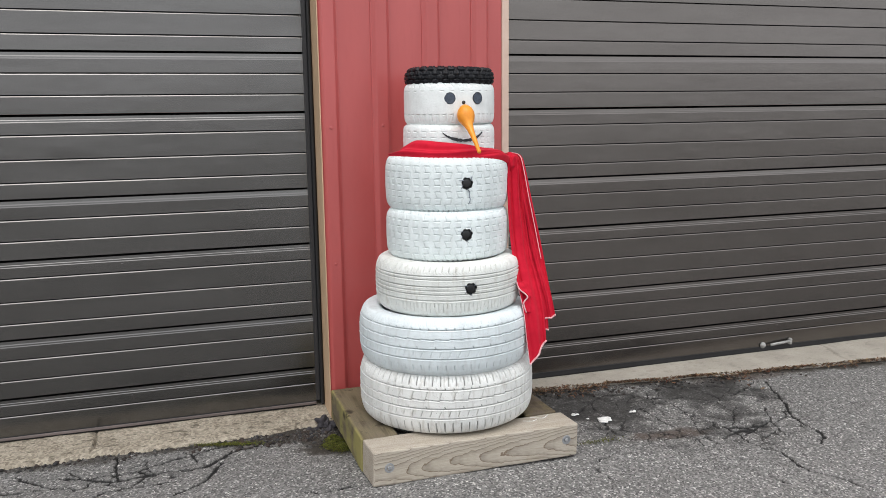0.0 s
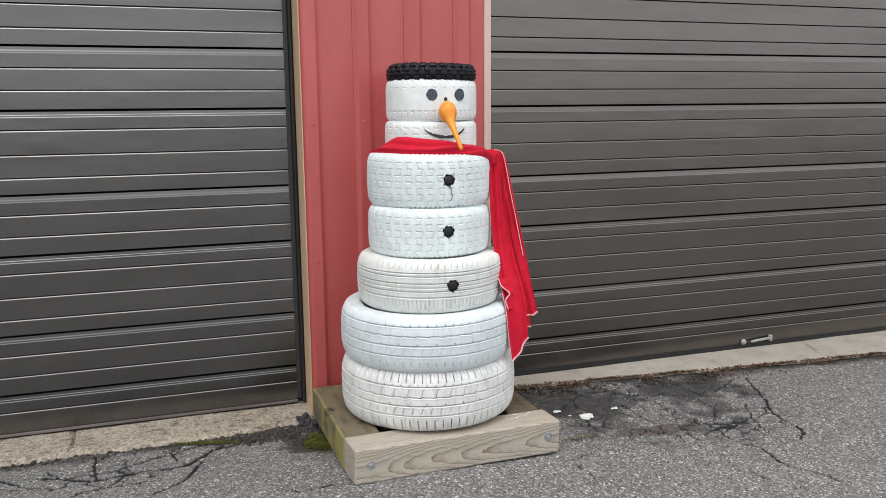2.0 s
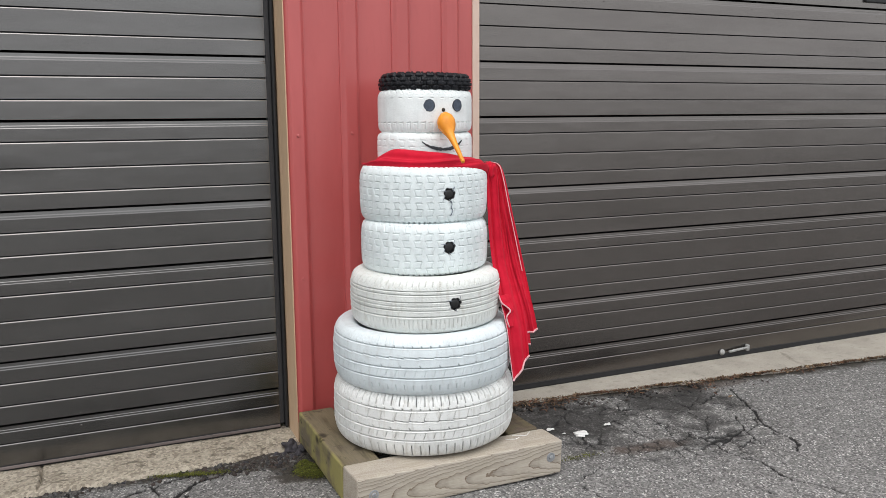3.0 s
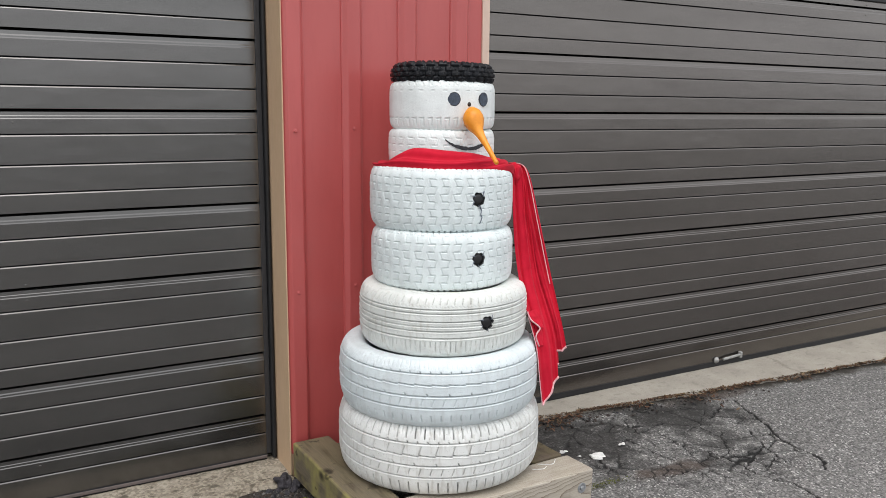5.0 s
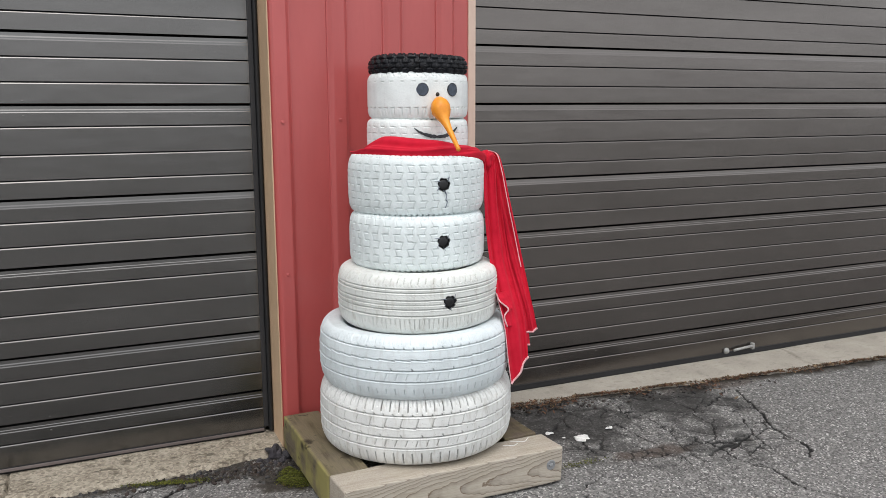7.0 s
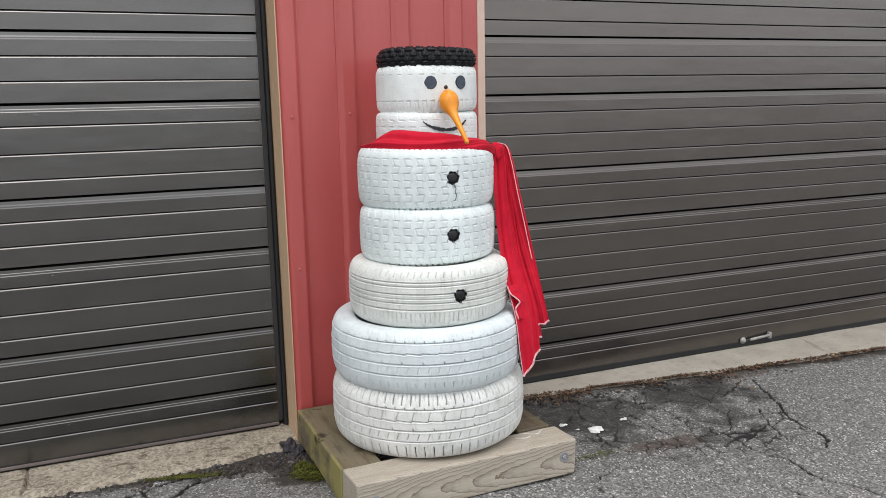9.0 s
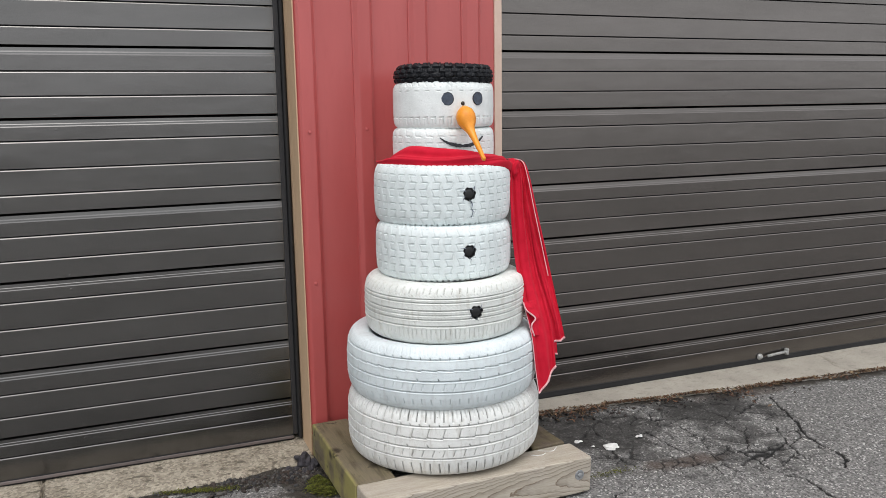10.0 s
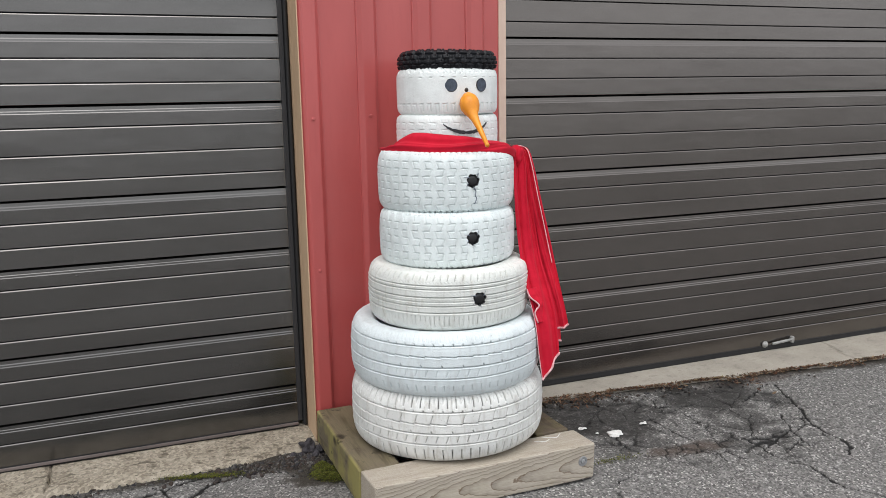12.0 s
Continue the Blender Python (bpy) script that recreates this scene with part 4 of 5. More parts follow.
def tyre(key, x, y, z0, R, W, bore, tread, mat, label, n=3.4, fine=0.0019, lean=(0, 0), turn=0.0, name="tyre", dent=None):
    r, z = section(R, W, bore, n, fine)
    front = np.arange(radians(168), radians(352), 1.1 * fine / R)
    back = np.arange(front[-1] + 0.03, radians(160 + 360) - 0.02, 0.03)
    th = np.concatenate([front, back])
    dr, dz = np.roll(r, -1) - np.roll(r, 1), np.roll(z, -1) - np.roll(z, 1)
    L = np.hypot(dr, dz)
    nr, nz = dz / L, -dr / L
    if (nr * (r - (R + bore) / 2)).sum() < 0:
        nr, nz = -nr, -nz
    T, I = np.meshgrid(th, np.arange(len(r)), indexing="ij")
    rr, zz = r[I], z[I]
    # place across the tread, from shoulder to shoulder
    w = zz / (W / 2)
    out = step(R - 0.045, R - 0.02, rr)
    h = tread(T * R, w, W, turn) * out
    # rises from 0 to 1 between 4.5 and 8.5 mm of cut depth
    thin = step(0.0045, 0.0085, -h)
    hole = bare = np.zeros(h.shape)
    if dent:
        a0 = 1.5 * math.pi + math.asin((dent[0] - x) / R)
        ex, ez = (T - a0) * R, zz + W / 2 - (dent[1] - z0)
        ragged = 0.0205 * (1 + 0.06 * np.sin(3 * np.arctan2(ez, ex) + turn) + 0.07 * np.sin(7 * np.arctan2(ez, ex)))
        hole = (1 - step(ragged - 0.001, ragged + 0.001, np.hypot(ex, ez))) * out
        bare = (1 - step(ragged + 0.0016, ragged + 0.0034, np.hypot(ex, ez))) * out
        h = h * (1 - hole) - 0.026 * hole
    h = h + 0.0007 * (field(T * R * 4, zz * 4, 9, 2) - 0.5) + 0.003 * np.sin(2 * T + turn) * out
    pr, pz = rr + nr[I] * h, zz + nz[I] * h
    V = np.stack([pr * np.cos(T), pr * np.sin(T), pz + W / 2], -1).reshape(-1, 3)
    nt, ns = T.shape
    i = np.arange(nt * ns).reshape(nt, ns)
    a, b = i, np.roll(i, -1, 0)
    f = np.stack([a, b, np.roll(b, -1, 1), np.roll(a, -1, 1)], -1).reshape(-1, 4)
    ob = thing(name, label, "tyre", (x, y, z0), "tyres stacked as a snowman")
    ob.matrix_basis = pose(x, y, z0, *lean, 0)
    cr, cz = r[I].ravel(), z[I].ravel()
    outer = (cr[f] > R - 0.06).all(1)
    for label_of, pick in (("tread", outer), ("sidewall", ~outer & (cz[f].mean(1) > 0)), ("sidewall", ~outer & (cz[f].mean(1) <= 0))):
        used, back_to = np.unique(f[pick], return_inverse=True)
        me = array_mesh(label_of, V[used], back_to.reshape(-1, 4), mat, label_of == "sidewall")
        at = me.attributes.new("deep_cut", "FLOAT", "POINT")
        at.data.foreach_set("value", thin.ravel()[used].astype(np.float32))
        at = me.attributes.new("hole", "FLOAT", "POINT")
        at.data.foreach_set("value", np.clip(bare, 0, 1).ravel()[used].astype(np.float32))
        piece = new(label_of, me)
        piece.parent = ob
    TYRES[key] = (ob, R, W, bore, n)
    return ob


tyre("t1", 1.121, 3.272, 0.166, 0.356, 0.236, 0.22, tread_road, WHITE_WARM, "large white-painted road tyre lying on the timber base", n=3.6, fine=0.0017, turn=1.0)
tyre("t2", 1.113, 3.262, 0.397, 0.346, 0.222, 0.240, tread_road_worn, WHITE_COOL, "large cool-white painted road tyre on another tyre", n=3.0, fine=0.0017, turn=2.2)
tyre("t3", 1.128, 3.260, 0.614, 0.293, 0.204, 0.18, tread_fine, WHITE_CREAM, "cream-white painted tyre with fine ribs and one button", n=3.6, fine=0.0017, turn=0.4, dent=(1.125, 0.726))
tyre("t4", 1.138, 3.290, 0.8135, 0.248, 0.191, 0.14, tread_zigzag_low, WHITE_BRIGHT, "white-painted tyre with zigzag tread and one button", n=4.2, fine=0.0017, turn=0.3, dent=(1.136, 0.9195))
tyre("t5", 1.145, 3.310, 1.000, 0.247, 0.212, 0.14, tread_zigzag, WHITE_BRIGHT, "white-painted tyre with zigzag tread under a red scarf", n=3.8, fine=0.0017, turn=1.4, dent=(1.147, 1.112))
tyre("t6", 1.172, 3.360, 1.206, 0.186, 0.126, 0.10, tread_small, WHITE_CLEAN, "small white-painted tyre with a painted black smile", n=4.5, turn=0.8)
tyre("t7", 1.177, 3.366, 1.330, 0.186, 0.162, 0.10, tread_worn, WHITE_CLEAN, "small white-painted tyre with two painted grey eyes", n=5.0, turn=0.1)
tyre("hat", 1.180, 3.370, 1.472, 0.182, 0.083, 0.115, tread_knob, BLACK_RUBBER, "small black knobbly tyre lying on top as a hat", n=1.95, turn=0.0, fine=0.0019)


def on_tyre(key, a, z, off=0.0):
    """A point on a tyre's outside, in the tyre's own space: angle a in degrees, z from its foot."""
    ob, R, W, bore, n = TYRES[key]
    r = crown(R, W, bore, n, z - W / 2) + off
    return Vector((r * math.cos(radians(a)), r * math.sin(radians(a)), z))


def face_on(key, x, z):
    """The angle, in degrees, at which a tyre's front shows the world's x; with z from the tyre's foot."""
    ob, R, W, bore, n = TYRES[key]
    r = crown(R, W, bore, n, z - ob.location.z - W / 2)
    return 270 + math.degrees(math.asin((x - ob.location.x) / r)), z - ob.location.z


def patch(key, outline, off, thick, rings=3):
    """A thin coat on a tyre: outline in (degrees, z), filled from its middle, with an edge of its own."""
    ca = sum(p[0] for p in outline) / len(outline)
    cz = sum(p[1] for p in outline) / len(outline)
    rows = []
    for k in range(rings + 1):
        f = max(k / rings, 0.02)
        rows.append([on_tyre(key, ca + (a - ca) * f, cz + (z - cz) * f, off + thick) for a, z in outline])
    rows.append([on_tyre(key, a, z, off - 0.006) for a, z in outline])
    bm = sheet(rows, close_v=True)
    bm.verts.ensure_lookup_table()
    bm.faces.new([bm.verts[i] for i in range(len(outline))])
    bmesh.ops.recalc_face_normals(bm, faces=bm.faces)
    return bm


def round_outline(key, x, z, radius, n=24, ragged=0.0, tall=1.0):
    a0, z0 = face_on(key, x, z)
    R = TYRES[key][1]
    pts = []
    for k in range(n):
        t = 2 * math.pi * k / n
        q = radius * (1 + ragged * noise.noise((math.cos(t) * 2.5 + x * 9, math.sin(t) * 2.5, z * 31)))
        pts.append((a0 + math.degrees(q * math.cos(t) / R), z0 + q * tall * math.sin(t)))
    return pts


def stroke(key, pts, widths, off, thick):
    """A brush stroke on a tyre through (x, z) points of the world."""
    n = 40
    rows = []
    for i in range(n + 1):
        f = i / n * (len(pts) - 1)
        j = min(int(f), len(pts) - 2)
        g = f - j
        x = pts[j][0] * (1 - g) + pts[j + 1][0] * g
        z = pts[j][1] * (1 - g) + pts[j + 1][1] * g
        w = (widths[j] * (1 - g) + widths[j + 1] * g) * (1 + 0.6 * noise.noise((x * 170, z * 90, 0)))
        a, zz = face_on(key, x, z)
        rows.append([on_tyre(key, a, zz - w / 2, off - 0.006), on_tyre(key, a, zz - w / 2, off + thick), on_tyre(key, a, zz + w / 2, off + thick), on_tyre(key, a, zz + w / 2, off - 0.006)])
    bm = sheet(rows)
    bmesh.ops.recalc_face_normals(bm, faces=bm.faces)
    return bm


head, mouth_tyre = TYRES["t7"][0], TYRES["t6"][0]
for x in (1.121, 1.236):
    part("eye_rim", patch("t7", round_outline("t7", x, 1.432, 0.0228, 28, 0.06), 0.001, 0.0006), EYE_RIM, head, "dark rim of a painted eye")
    part("eye", patch("t7", round_outline("t7", x, 1.432, 0.0205, 28, 0.08), 0.001, 0.0014), EYE_GREY, head, "slate-grey painted eye")
smile = [(1.092, 1.300), (1.106, 1.288), (1.124, 1.279), (1.146, 1.273), (1.172, 1.270), (1.200, 1.272), (1.228, 1.280), (1.244, 1.290), (1.256, 1.301)]
part("mouth", stroke("t6", smile, [0.004, 0.008, 0.010, 0.012, 0.010, 0.010, 0.010, 0.006, 0.003], 0.001, 0.0008), MOUTH_INK, mouth_tyre, "black brushed smile")
for key, x, z in (("t5", 1.147, 1.112), ("t4", 1.136, 0.9195), ("t3", 1.125, 0.726)):
    ob, R, W, bore, n = TYRES[key]
    a, zz = face_on(key, x, z)
    out = Vector((math.cos(radians(a)), math.sin(radians(a)), 0))
    c = on_tyre(key, a, zz, -0.0135)
    part("button", disc_stack([(0.0192, -0.012), (0.0192, 0.005), (0.0165, 0.0085), (0.009, 0.0095), (0.001, 0.0098)], c, out, 20), BLACK_PLUG, ob, "round black button sunk in the tread", True)
    for ang, ln in ((35, 0.014), (140, 0.018), (200, 0.012), (265, 0.012)):
        t = radians(ang)
        p0, p1 = (x + 0.019 * math.cos(t), z + 0.019 * math.sin(t)), (x + (0.019 + ln) * math.cos(t + 0.3), z + (0.019 + ln) * math.sin(t + 0.3))
        part("paint_crack", stroke(key, [p0, p1], [0.0026, 0.0008], 0.0, 0.0008), CRACK_INK, ob, "dark crack in the paint")
part("paint_crack", stroke("t5", [(1.152, 1.089), (1.157, 1.077), (1.154, 1.063), (1.160, 1.053), (1.155, 1.039), (1.153, 1.033)], [0.003, 0.004, 0.003, 0.004, 0.003, 0.001], 0.0, 0.0008), CRACK_INK, TYRES["t5"][0], "dark crack in the paint")

# carrot nose: a bulb that runs out into a long drooping stem
nose = thing("carrot_nose", "long drooping orange carrot nose with a round bulb", "carrot nose", (1.172, 3.178, 1.392))


def nose_mesh():
    knots = [((0, -0.006, 0.010), 0.004), ((0, -0.012, 0.005), 0.017), ((0, -0.020, -0.006), 0.0290), ((0, -0.028, -0.020), 0.0340), ((0.0, -0.036, -0.034), 0.0335), ((0.001, -0.046, -0.048), 0.0270), ((0.001, -0.058, -0.061), 0.0180), ((0.002, -0.074, -0.076), 0.0135), ((0.003, -0.098, -0.098), 0.0105), ((0.004, -0.128, -0.125), 0.0085), ((0.004, -0.158, -0.151), 0.0070), ((0.004, -0.166, -0.158), 0.0078), ((0.004, -0.170, -0.162), 0.0050)]
    return tube([k[0] for k in knots], 1.0, 20, None, [k[1] for k in knots])


part("carrot", nose_mesh(), ORANGE, nose, "glossy orange painted bulb and stem", True)
part("screw", disc_stack([(0.0075, 0), (0.0075, 0.004), (0.005, 0.007), (0.002, 0.0078)], (0.003, 0.006, 0.0235), (0, -1, 0.1), 14), PIN_BLACK, nose, "dark screw head", True)


# ---- scarf ----
def two_sided(rows, t):
    """Cloth of thickness t from rows of points, closed round its edges."""
    d = Vector((-0.35, -0.93, 0)) * t
    bm = sheet([list(r) + [p - d for p in r[::-1]] for r in rows], close_v=True)
    bm.verts.ensure_lookup_table()
    k = 2 * len(rows[0])
    n = len(rows[0])
    for base in (0, len(bm.verts) - k):
        for i in range(n - 1):
            bm.faces.new([bm.verts[base + q] for q in (i, i + 1, k - 2 - i, k - 1 - i)])
    bmesh.ops.recalc_face_normals(bm, faces=bm.faces)
    return bm


def scarf_wrap():
    """A loose band round the neck: it lies on the tyre below, stands high on one shoulder and thins out towards the other."""
    rows = []
    cx, cy = 1.158, 3.332
    for i in range(141):
        f = i / 140
        a = radians(140 + 202 * f)
        lift = 0.15 + 0.85 * step(0.14, 0.37, f) - 0.62 * step(0.36, 1.0, f)
        over = step(0.66, 0.95, f)
        row = []
        for j in range(29):
            v = j / 28
            rr = 0.192 + 0.048 * v**0.8 + 0.013 * math.sin(math.pi * v) + 0.012 * step(0.75, 1, f) * (1 - v) + 0.010 * over * v
            z = 1.204 + 0.066 * lift * (1 - v) ** 1.1 + 0.004 - 0.008 * step(0.80, 1.0, f) - 0.022 * over * step(0.72, 1.0, v) - 0.016 * step(0.86, 1.0, f)
            crease = math.sin(v * 9 + 6 * f + 3.0 * noise.noise((f * 2.5, v * 0.8, 0)))
            fold = 0.0085 * crease * abs(crease) * math.sin(math.pi * min(1, v * 1.1)) + 0.006 * noise.noise((f * 7, v * 2.0, 4))
            row.append((rr + fold, z + fold * 0.6))
        row += [(p - 0.004, q - 0.004) for p, q in row[::-1]]
        rows.append([(cx + p * math.cos(a), cy + p * math.sin(a), q) for p, q in row])
    bm = sheet(rows, close_v=True)
    bmesh.ops.recalc_face_normals(bm, faces=bm.faces)
    return bm


def tail_point(u, v, tops, lefts, rights, foot, fold, amp, phase):
    """A point of a hanging cloth: u across, v down, between a left and a right edge; foot(u) shortens the fall."""
    vv = v * foot(u)
    k = vv * (len(lefts) - 1)
    p, q = lefts[int(min(k, len(lefts) - 2))], lefts[int(min(k, len(lefts) - 2)) + 1]
    g = k - int(min(k, len(lefts) - 2))
    a = p.lerp(q, g)
    p, q = rights[int(min(k, len(rights) - 2))], rights[int(min(k, len(rights) - 2)) + 1]
    b = p.lerp(q, g)
    c = a.lerp(b, u)
    d = Vector((-0.35, -0.93, 0))
    bend = u + 0.30 * noise.noise((u * 1.9, vv * 1.4, phase)) + 0.14 * math.sin(3 * vv + phase) * u * (1 - u) * 4
    wave = math.sin(2 * math.pi * fold * bend + phase) + 0.28 * math.sin(2 * math.pi * fold * 2.3 * bend + 2 * phase + 2 * vv)
    size = amp * (1.15 - 0.65 * vv) * (0.35 + 0.65 * min(1, 4 * u * (1 - u) + 0.3))
    return c + d * (wave * size + 0.004 * noise.noise((u * 5, vv * 9, phase)))


def hanging(lefts, rights, foot, fold, amp, phase, nu=44, nv=90):
    L, Rr = smooth_path(lefts, 60), smooth_path(rights, 60)
    return [[tail_point(i / nu, j / nv, None, L, Rr, foot, fold, amp, phase) for j in range(nv + 1)] for i in range(nu + 1)]


scarf = thing("scarf", "bright red fleece scarf with pale hem tied round the neck", "scarf", (0, 0, 0))
part("neck_wrap", scarf_wrap(), FLEECE, scarf, "", True)
long_rows = hanging(
    [(1.345, 3.215, 1.214), (1.372, 3.198, 1.196), (1.364, 3.195, 1.15), (1.356, 3.175, 1.04), (1.356, 3.158, 0.925), (1.358, 3.130, 0.816), (1.358, 3.080, 0.71), (1.364, 3.050, 0.645), (1.368, 3.028, 0.58), (1.374, 3.018, 0.49), (1.386, 3.012, 0.390)],
    [(1.385, 3.240, 1.212), (1.410, 3.215, 1.205), (1.420, 3.190, 1.15), (1.420, 3.170, 1.04), (1.428, 3.150, 0.925), (1.436, 3.125, 0.816), (1.448, 3.080, 0.71), (1.455, 3.055, 0.645), (1.460, 3.040, 0.58), (1.463, 3.030, 0.49), (1.465, 3.022, 0.390)],
    lambda u: 1.0 - 0.075 * u - 0.012 * step(0.55, 0.7, u), 1.9, 0.0085, 0.4, 72)
short_rows = hanging(
    [(1.365, 3.235, 1.217), (1.392, 3.215, 1.205), (1.392, 3.205, 1.15), (1.395, 3.180, 1.04), (1.405, 3.160, 0.92), (1.415, 3.130, 0.80), (1.432, 3.085, 0.69), (1.442, 3.070, 0.63), (1.450, 3.064, 0.545)],
    [(1.400, 3.255, 1.214), (1.434, 3.225, 1.203), (1.441, 3.190, 1.148), (1.453, 3.160, 1.036), (1.472, 3.140, 0.922), (1.485, 3.112, 0.810), (1.492, 3.072, 0.700), (1.502, 3.057, 0.632), (1.513, 3.052, 0.572)],
    lambda u: 1.0 - 0.012 * math.sin(6 * u), 1.7, 0.0085, 2.1, 72)
# the corner that is turned out beside the lower tyres, and the layer between the two ends
flap_rows = hanging(
    [(1.352, 3.068, 0.715), (1.356, 3.052, 0.690), (1.386, 3.040, 0.660), (1.368, 3.036, 0.636), (1.377, 3.030, 0.598)],
    [(1.400, 3.075, 0.715), (1.405, 3.060, 0.690), (1.412, 3.050, 0.660), (1.412, 3.045, 0.636), (1.412, 3.036, 0.598)],
    lambda u: 1.0, 0.6, 0.003, 1.0, 16, 40)
middle_rows = hanging(
    [(1.425, 3.115, 0.74), (1.432, 3.085, 0.66), (1.440, 3.070, 0.58), (1.446, 3.062, 0.512)],
    [(1.470, 3.105, 0.74), (1.478, 3.078, 0.66), (1.484, 3.064, 0.58), (1.486, 3.056, 0.512)],
    lambda u: 1.0 + 0.02 * math.sin(7 * u), 1.2, 0.006, 3.0, 24, 50)
part("turned_corner", two_sided(flap_rows, 0.003), FLEECE, scarf, "", True)
part("middle_layer", two_sided(middle_rows, 0.003), FLEECE, scarf, "", True)
part("hem", tube(flap_rows[0], 0.0030, 6), HEM, scarf, "pale pink frayed hem", True)
part("hem", tube([r[-1] for r in middle_rows], 0.0034, 6), HEM, scarf, "pale pink frayed hem", True)
part("knot", lump((1.384, 3.210, 1.178), 0.027, 4.0, 0.5, 4, (0.9, 0.9, 1.25)), FLEECE, scarf, "", True)
part("hanging_end", two_sided(long_rows, 0.0035), FLEECE, scarf, "", True)
part("hanging_end", two_sided(short_rows, 0.0035), FLEECE, scarf, "", True)
for rows_ in (long_rows, short_rows):
    part("hem", tube([r[-1] for r in rows_], 0.0042, 6), HEM, scarf, "pale pink frayed hem", True)
part("hem", tube([p + Vector((-0.003, -0.009, 0)) for p in short_rows[60][3:58]], 0.0019, 6), HEM, scarf, "pale pink frayed hem", True)
part("hem", tube(long_rows[0][56:], 0.0018, 6), HEM, scarf, "pale pink frayed hem", True)


# ---- small things on the ground ----
for x, y, size, seed, said in (
    (0.650, 3.612, 0.034, 3.0, "dark angular rock beside the door jamb"),
    (0.690, 3.588, 0.021, 8.0, "small dark rock beside the timber"),
    (0.672, 3.560, 0.015, 11.0, "small dark purple-grey rock in the gravel"),
    (0.615, 3.575, 0.013, 15.0, "small dark purple-grey rock in the gravel"),
    (0.640, 3.545, 0.011, 19.0, "small dark purple-grey rock in the gravel"),
    (0.585, 3.585, 0.012, 23.0, "small dark purple-grey rock in the gravel"),
):
    stone = lump((x, y, 0.55 * size), size, seed, 0.55, 4, (0.95, 0.85, 0.85))
    for v in stone.verts:
        v.co += 0.16 * size * noise.cell_vector(v.co * (1.6 / size)) * 0.5 + 0.06 * size * noise.noise_vector(v.co * (4 / size))
    tagged(link_mesh("rock", stone, ROCK), said, "rock", "dark rocks by the jamb")
for x, y, s, seed in ((1.862, 3.262, 0.027, 1), (2.036, 3.312, 0.013, 5), (1.768, 3.366, 0.015, 9), (1.80, 3.30, 0.007, 12)):
    c = lump((x, y, 0.004), s, seed, 0.9, 3, (1.1, 0.8, 0.22))
    for v in c.verts:
        v.co.z += 0.004 * noise.noise(v.co * 60)
    tagged(link_mesh("paint_chip", c, CHIP), "crumbled white paint chip on the asphalt", "paint chip", "white chips on the asphalt")


def scatter(name, mat, label, category, count, place, size, kind_of):
    """Many small loose pieces in one mesh."""
    verts, faces = [], []
    phi = (1 + 5**0.5) / 2
    ico = [(-1, phi, 0), (1, phi, 0), (-1, -phi, 0), (1, -phi, 0), (0, -1, phi), (0, 1, phi), (0, -1, -phi), (0, 1, -phi), (phi, 0, -1), (phi, 0, 1), (-phi, 0, -1), (-phi, 0, 1)]
    tri = [(0, 11, 5), (0, 5, 1), (0, 1, 7), (0, 7, 10), (0, 10, 11), (1, 5, 9), (5, 11, 4), (11, 10, 2), (10, 7, 6), (7, 1, 8), (3, 9, 4), (3, 4, 2), (3, 2, 6), (3, 6, 8), (3, 8, 9), (4, 9, 5), (2, 4, 11), (6, 2, 10), (8, 6, 7), (9, 8, 1)]
    for _ in range(count):
        x, y, z = place()
        s = size()
        lay = 0.6 if kind_of == "stone" else 0.38
        m = Euler((rng.uniform(-lay, lay), rng.uniform(-lay, lay), rng.uniform(0, 6.3))).to_matrix()
        b = len(verts)
        if kind_of == "stone":
            q = rng.uniform(0.4, 1.4, 3)
            for p in ico:
                v = m @ Vector((p[0] * q[0], p[1] * q[1], p[2] * q[2] * 0.7)) * (s / 1.9) * rng.uniform(0.62, 1.25)
                verts.append((x + v.x, y + v.y, z + v.z + s * 0.25))
            faces += [(b + i, b + j, b + k) for i, j, k in tri]
        else:
            # a curled leaf or blade: a bent strip with a raised middle and a lower side
            ln, wd, curl = s, s * rng.uniform(0.16, 0.5), rng.uniform(-0.5, 0.7)
            for side in (0.0, -0.0012):
                for i in range(5):
                    t = i / 4 - 0.5
                    ww = wd * max(0.08, math.sin(math.pi * (i + 0.35) / 4.7))
                    for e in (-0.5, 0.5):
                        v = m @ Vector((t * ln, e * ww, curl * ln * t * t + side))
                        verts.append((x + v.x, y + v.y, z + v.z + 0.006))
            for i in range(4):
                a = b + 2 * i
                faces += [(a, a + 2, a + 3), (a, a + 3, a + 1), (a + 10, a + 13, a + 12), (a + 10, a + 11, a + 13)]
    me = array_mesh(name, np.array(verts), np.array(faces), mat, smooth=False)
    tagged(new(name, me), label, category, kind="stuff")


def edge_right(x):
    return 3.735 - 0.107 * (x - 1.7) + 0.03 * max(0, x - 3)


def place_leaf():
    x = 1.62 + 3.0 * rng.random() ** 1.15
    y = edge_right(x) - 0.004 - abs(rng.normal(0, 0.034)) * (0.25 + 1.5 * noise.noise((x * 4.5, 2.2, 0)) ** 2 * 4 + (0.8 if x < 2.1 else 0.0))
    return x, y, 0.004 + 0.010 * rng.random()


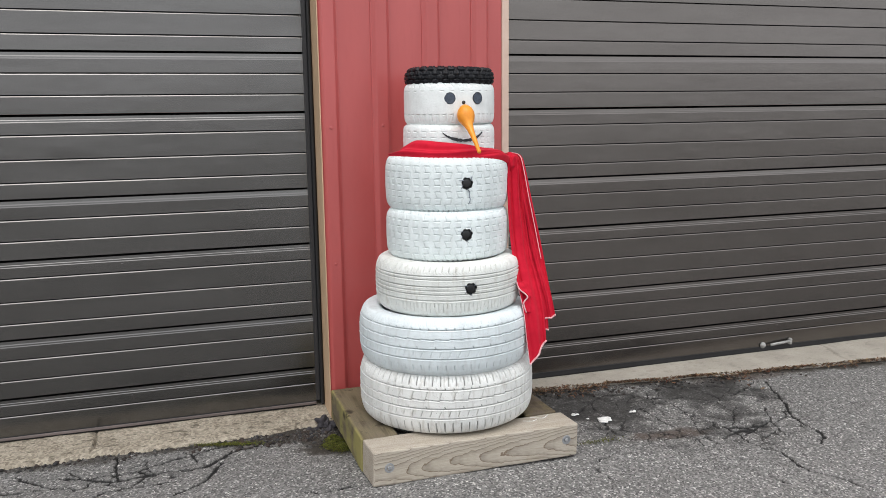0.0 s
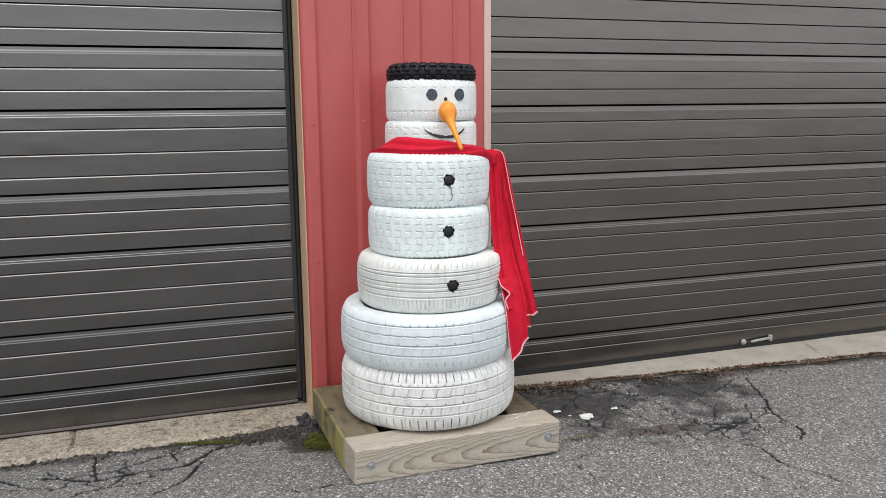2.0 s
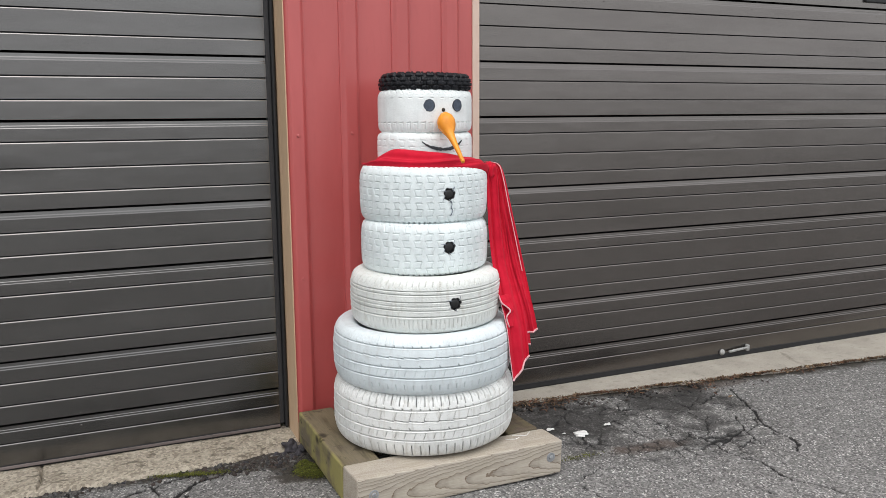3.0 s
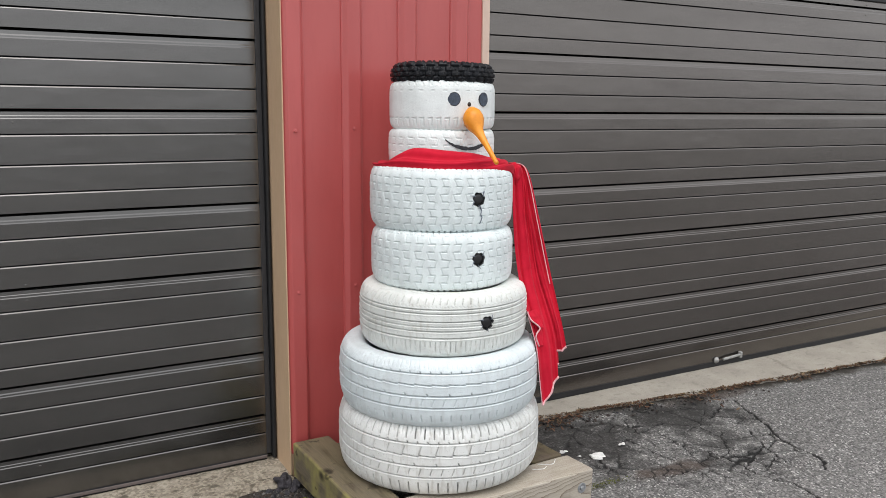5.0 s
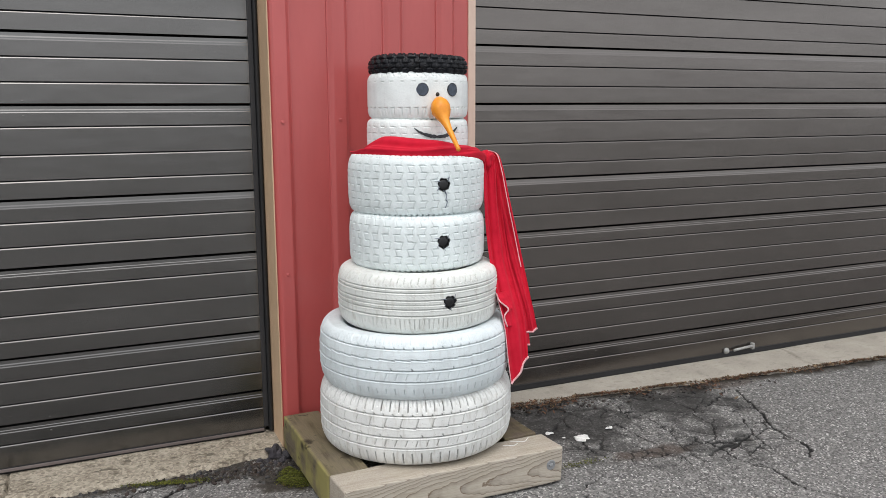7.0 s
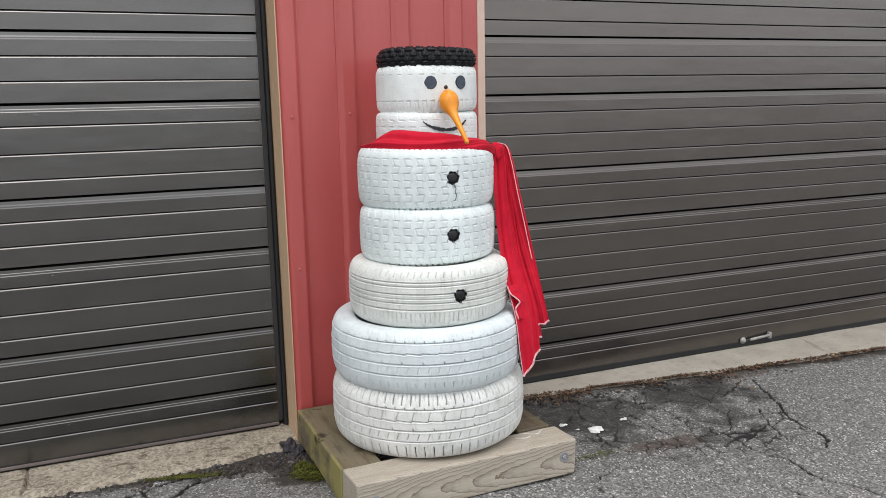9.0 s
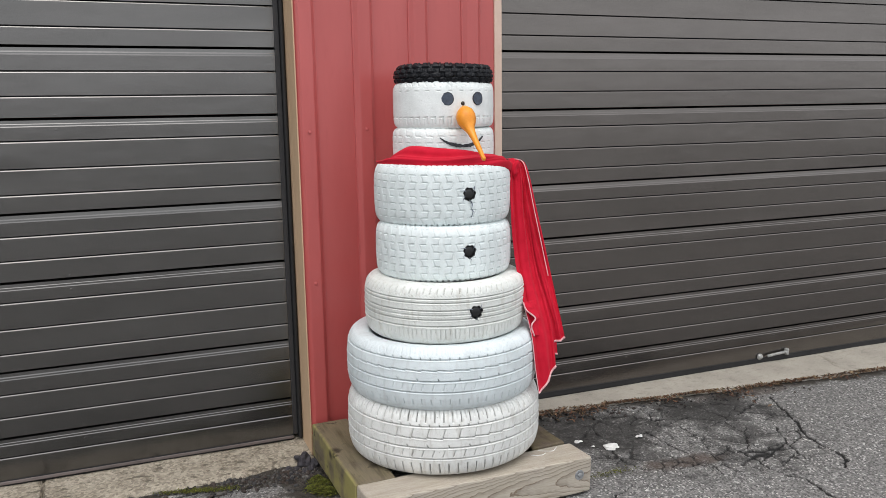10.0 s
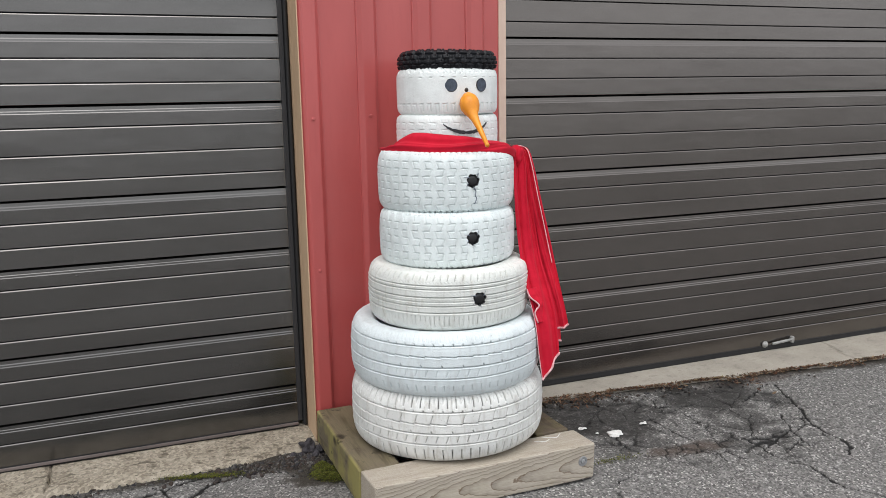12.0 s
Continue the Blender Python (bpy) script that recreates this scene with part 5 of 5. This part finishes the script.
def place_gravel():
    if rng.random() < 0.4:
        a, d = rng.uniform(0, 6.3), abs(rng.normal(0, 0.07))
        return 0.62 + d * math.cos(a), 3.55 + 0.9 * d * math.sin(a), 0.0
    if rng.random() < 0.45:
        x = 0.68 - 0.42 * rng.random()
        return x, 3.60 - 0.10 * rng.random() - abs(rng.normal(0, 0.02)), 0.0
    x = 0.66 - 1.9 * rng.random() ** 1.2
    return x, 3.596 + rng.normal(0, 0.016) - abs(rng.normal(0, 0.040)) * (0.25 + abs(noise.noise((x * 5, 0.7, 0))) * 2.6) + 0.03 * max(0, x - 0.3), -0.002


def place_grit():
    x = 1.65 + 1.5 * rng.random()
    return x, edge_right(x) - 0.02 - abs(rng.normal(0, 0.06)), -0.002


MOUNDS = [(0.664, 3.43, 0.030, 0.030), (0.672, 3.37, 0.034, 0.036), (0.655, 3.335, 0.028, 0.022), (0.678, 3.30, 0.026, 0.030), (0.640, 3.385, 0.024, 0.014)]


def place_moss():
    """Cushions beside the timber, then thin growth along the sill and by the beam's far end."""
    if rng.random() < 0.80:
        cx, cy, wide, tall = MOUNDS[rng.integers(len(MOUNDS))]
        dx, dy = rng.normal(0, 0.55, 2)
        x, y = cx + dx * wide, cy + dy * wide
        return x, y, ground_height(x, y) - 0.004 + tall * math.exp(-dx * dx - dy * dy)
    if rng.random() < 0.85:
        x = 0.25 + rng.normal(0, 0.075)
        return x, 3.54 + 0.25 * (0.25 - x) + rng.normal(0, 0.010), 0.002
    return 1.72 + rng.normal(0, 0.06), 3.05 + rng.normal(0, 0.012), 0.002


scatter("leaf_litter", LEAF, "dry brown leaves and straw along the concrete sill", "leaves", 3400, place_leaf, lambda: 0.006 + 0.020 * rng.random() ** 1.6, "leaf")
scatter("gravel", PEBBLE, "loose grey gravel along the rough sill", "gravel", 4200, place_gravel, lambda: 0.0022 + 0.010 * rng.random() ** 4.5, "stone")
scatter("grit", PEBBLE, "fine dark grit on the damp asphalt", "gravel", 500, place_grit, lambda: rng.uniform(0.003, 0.009), "stone")
scatter("moss", MOSS, "green moss tufts beside the timber base", "moss", 5200, place_moss, lambda: rng.uniform(0.004, 0.010), "leaf")
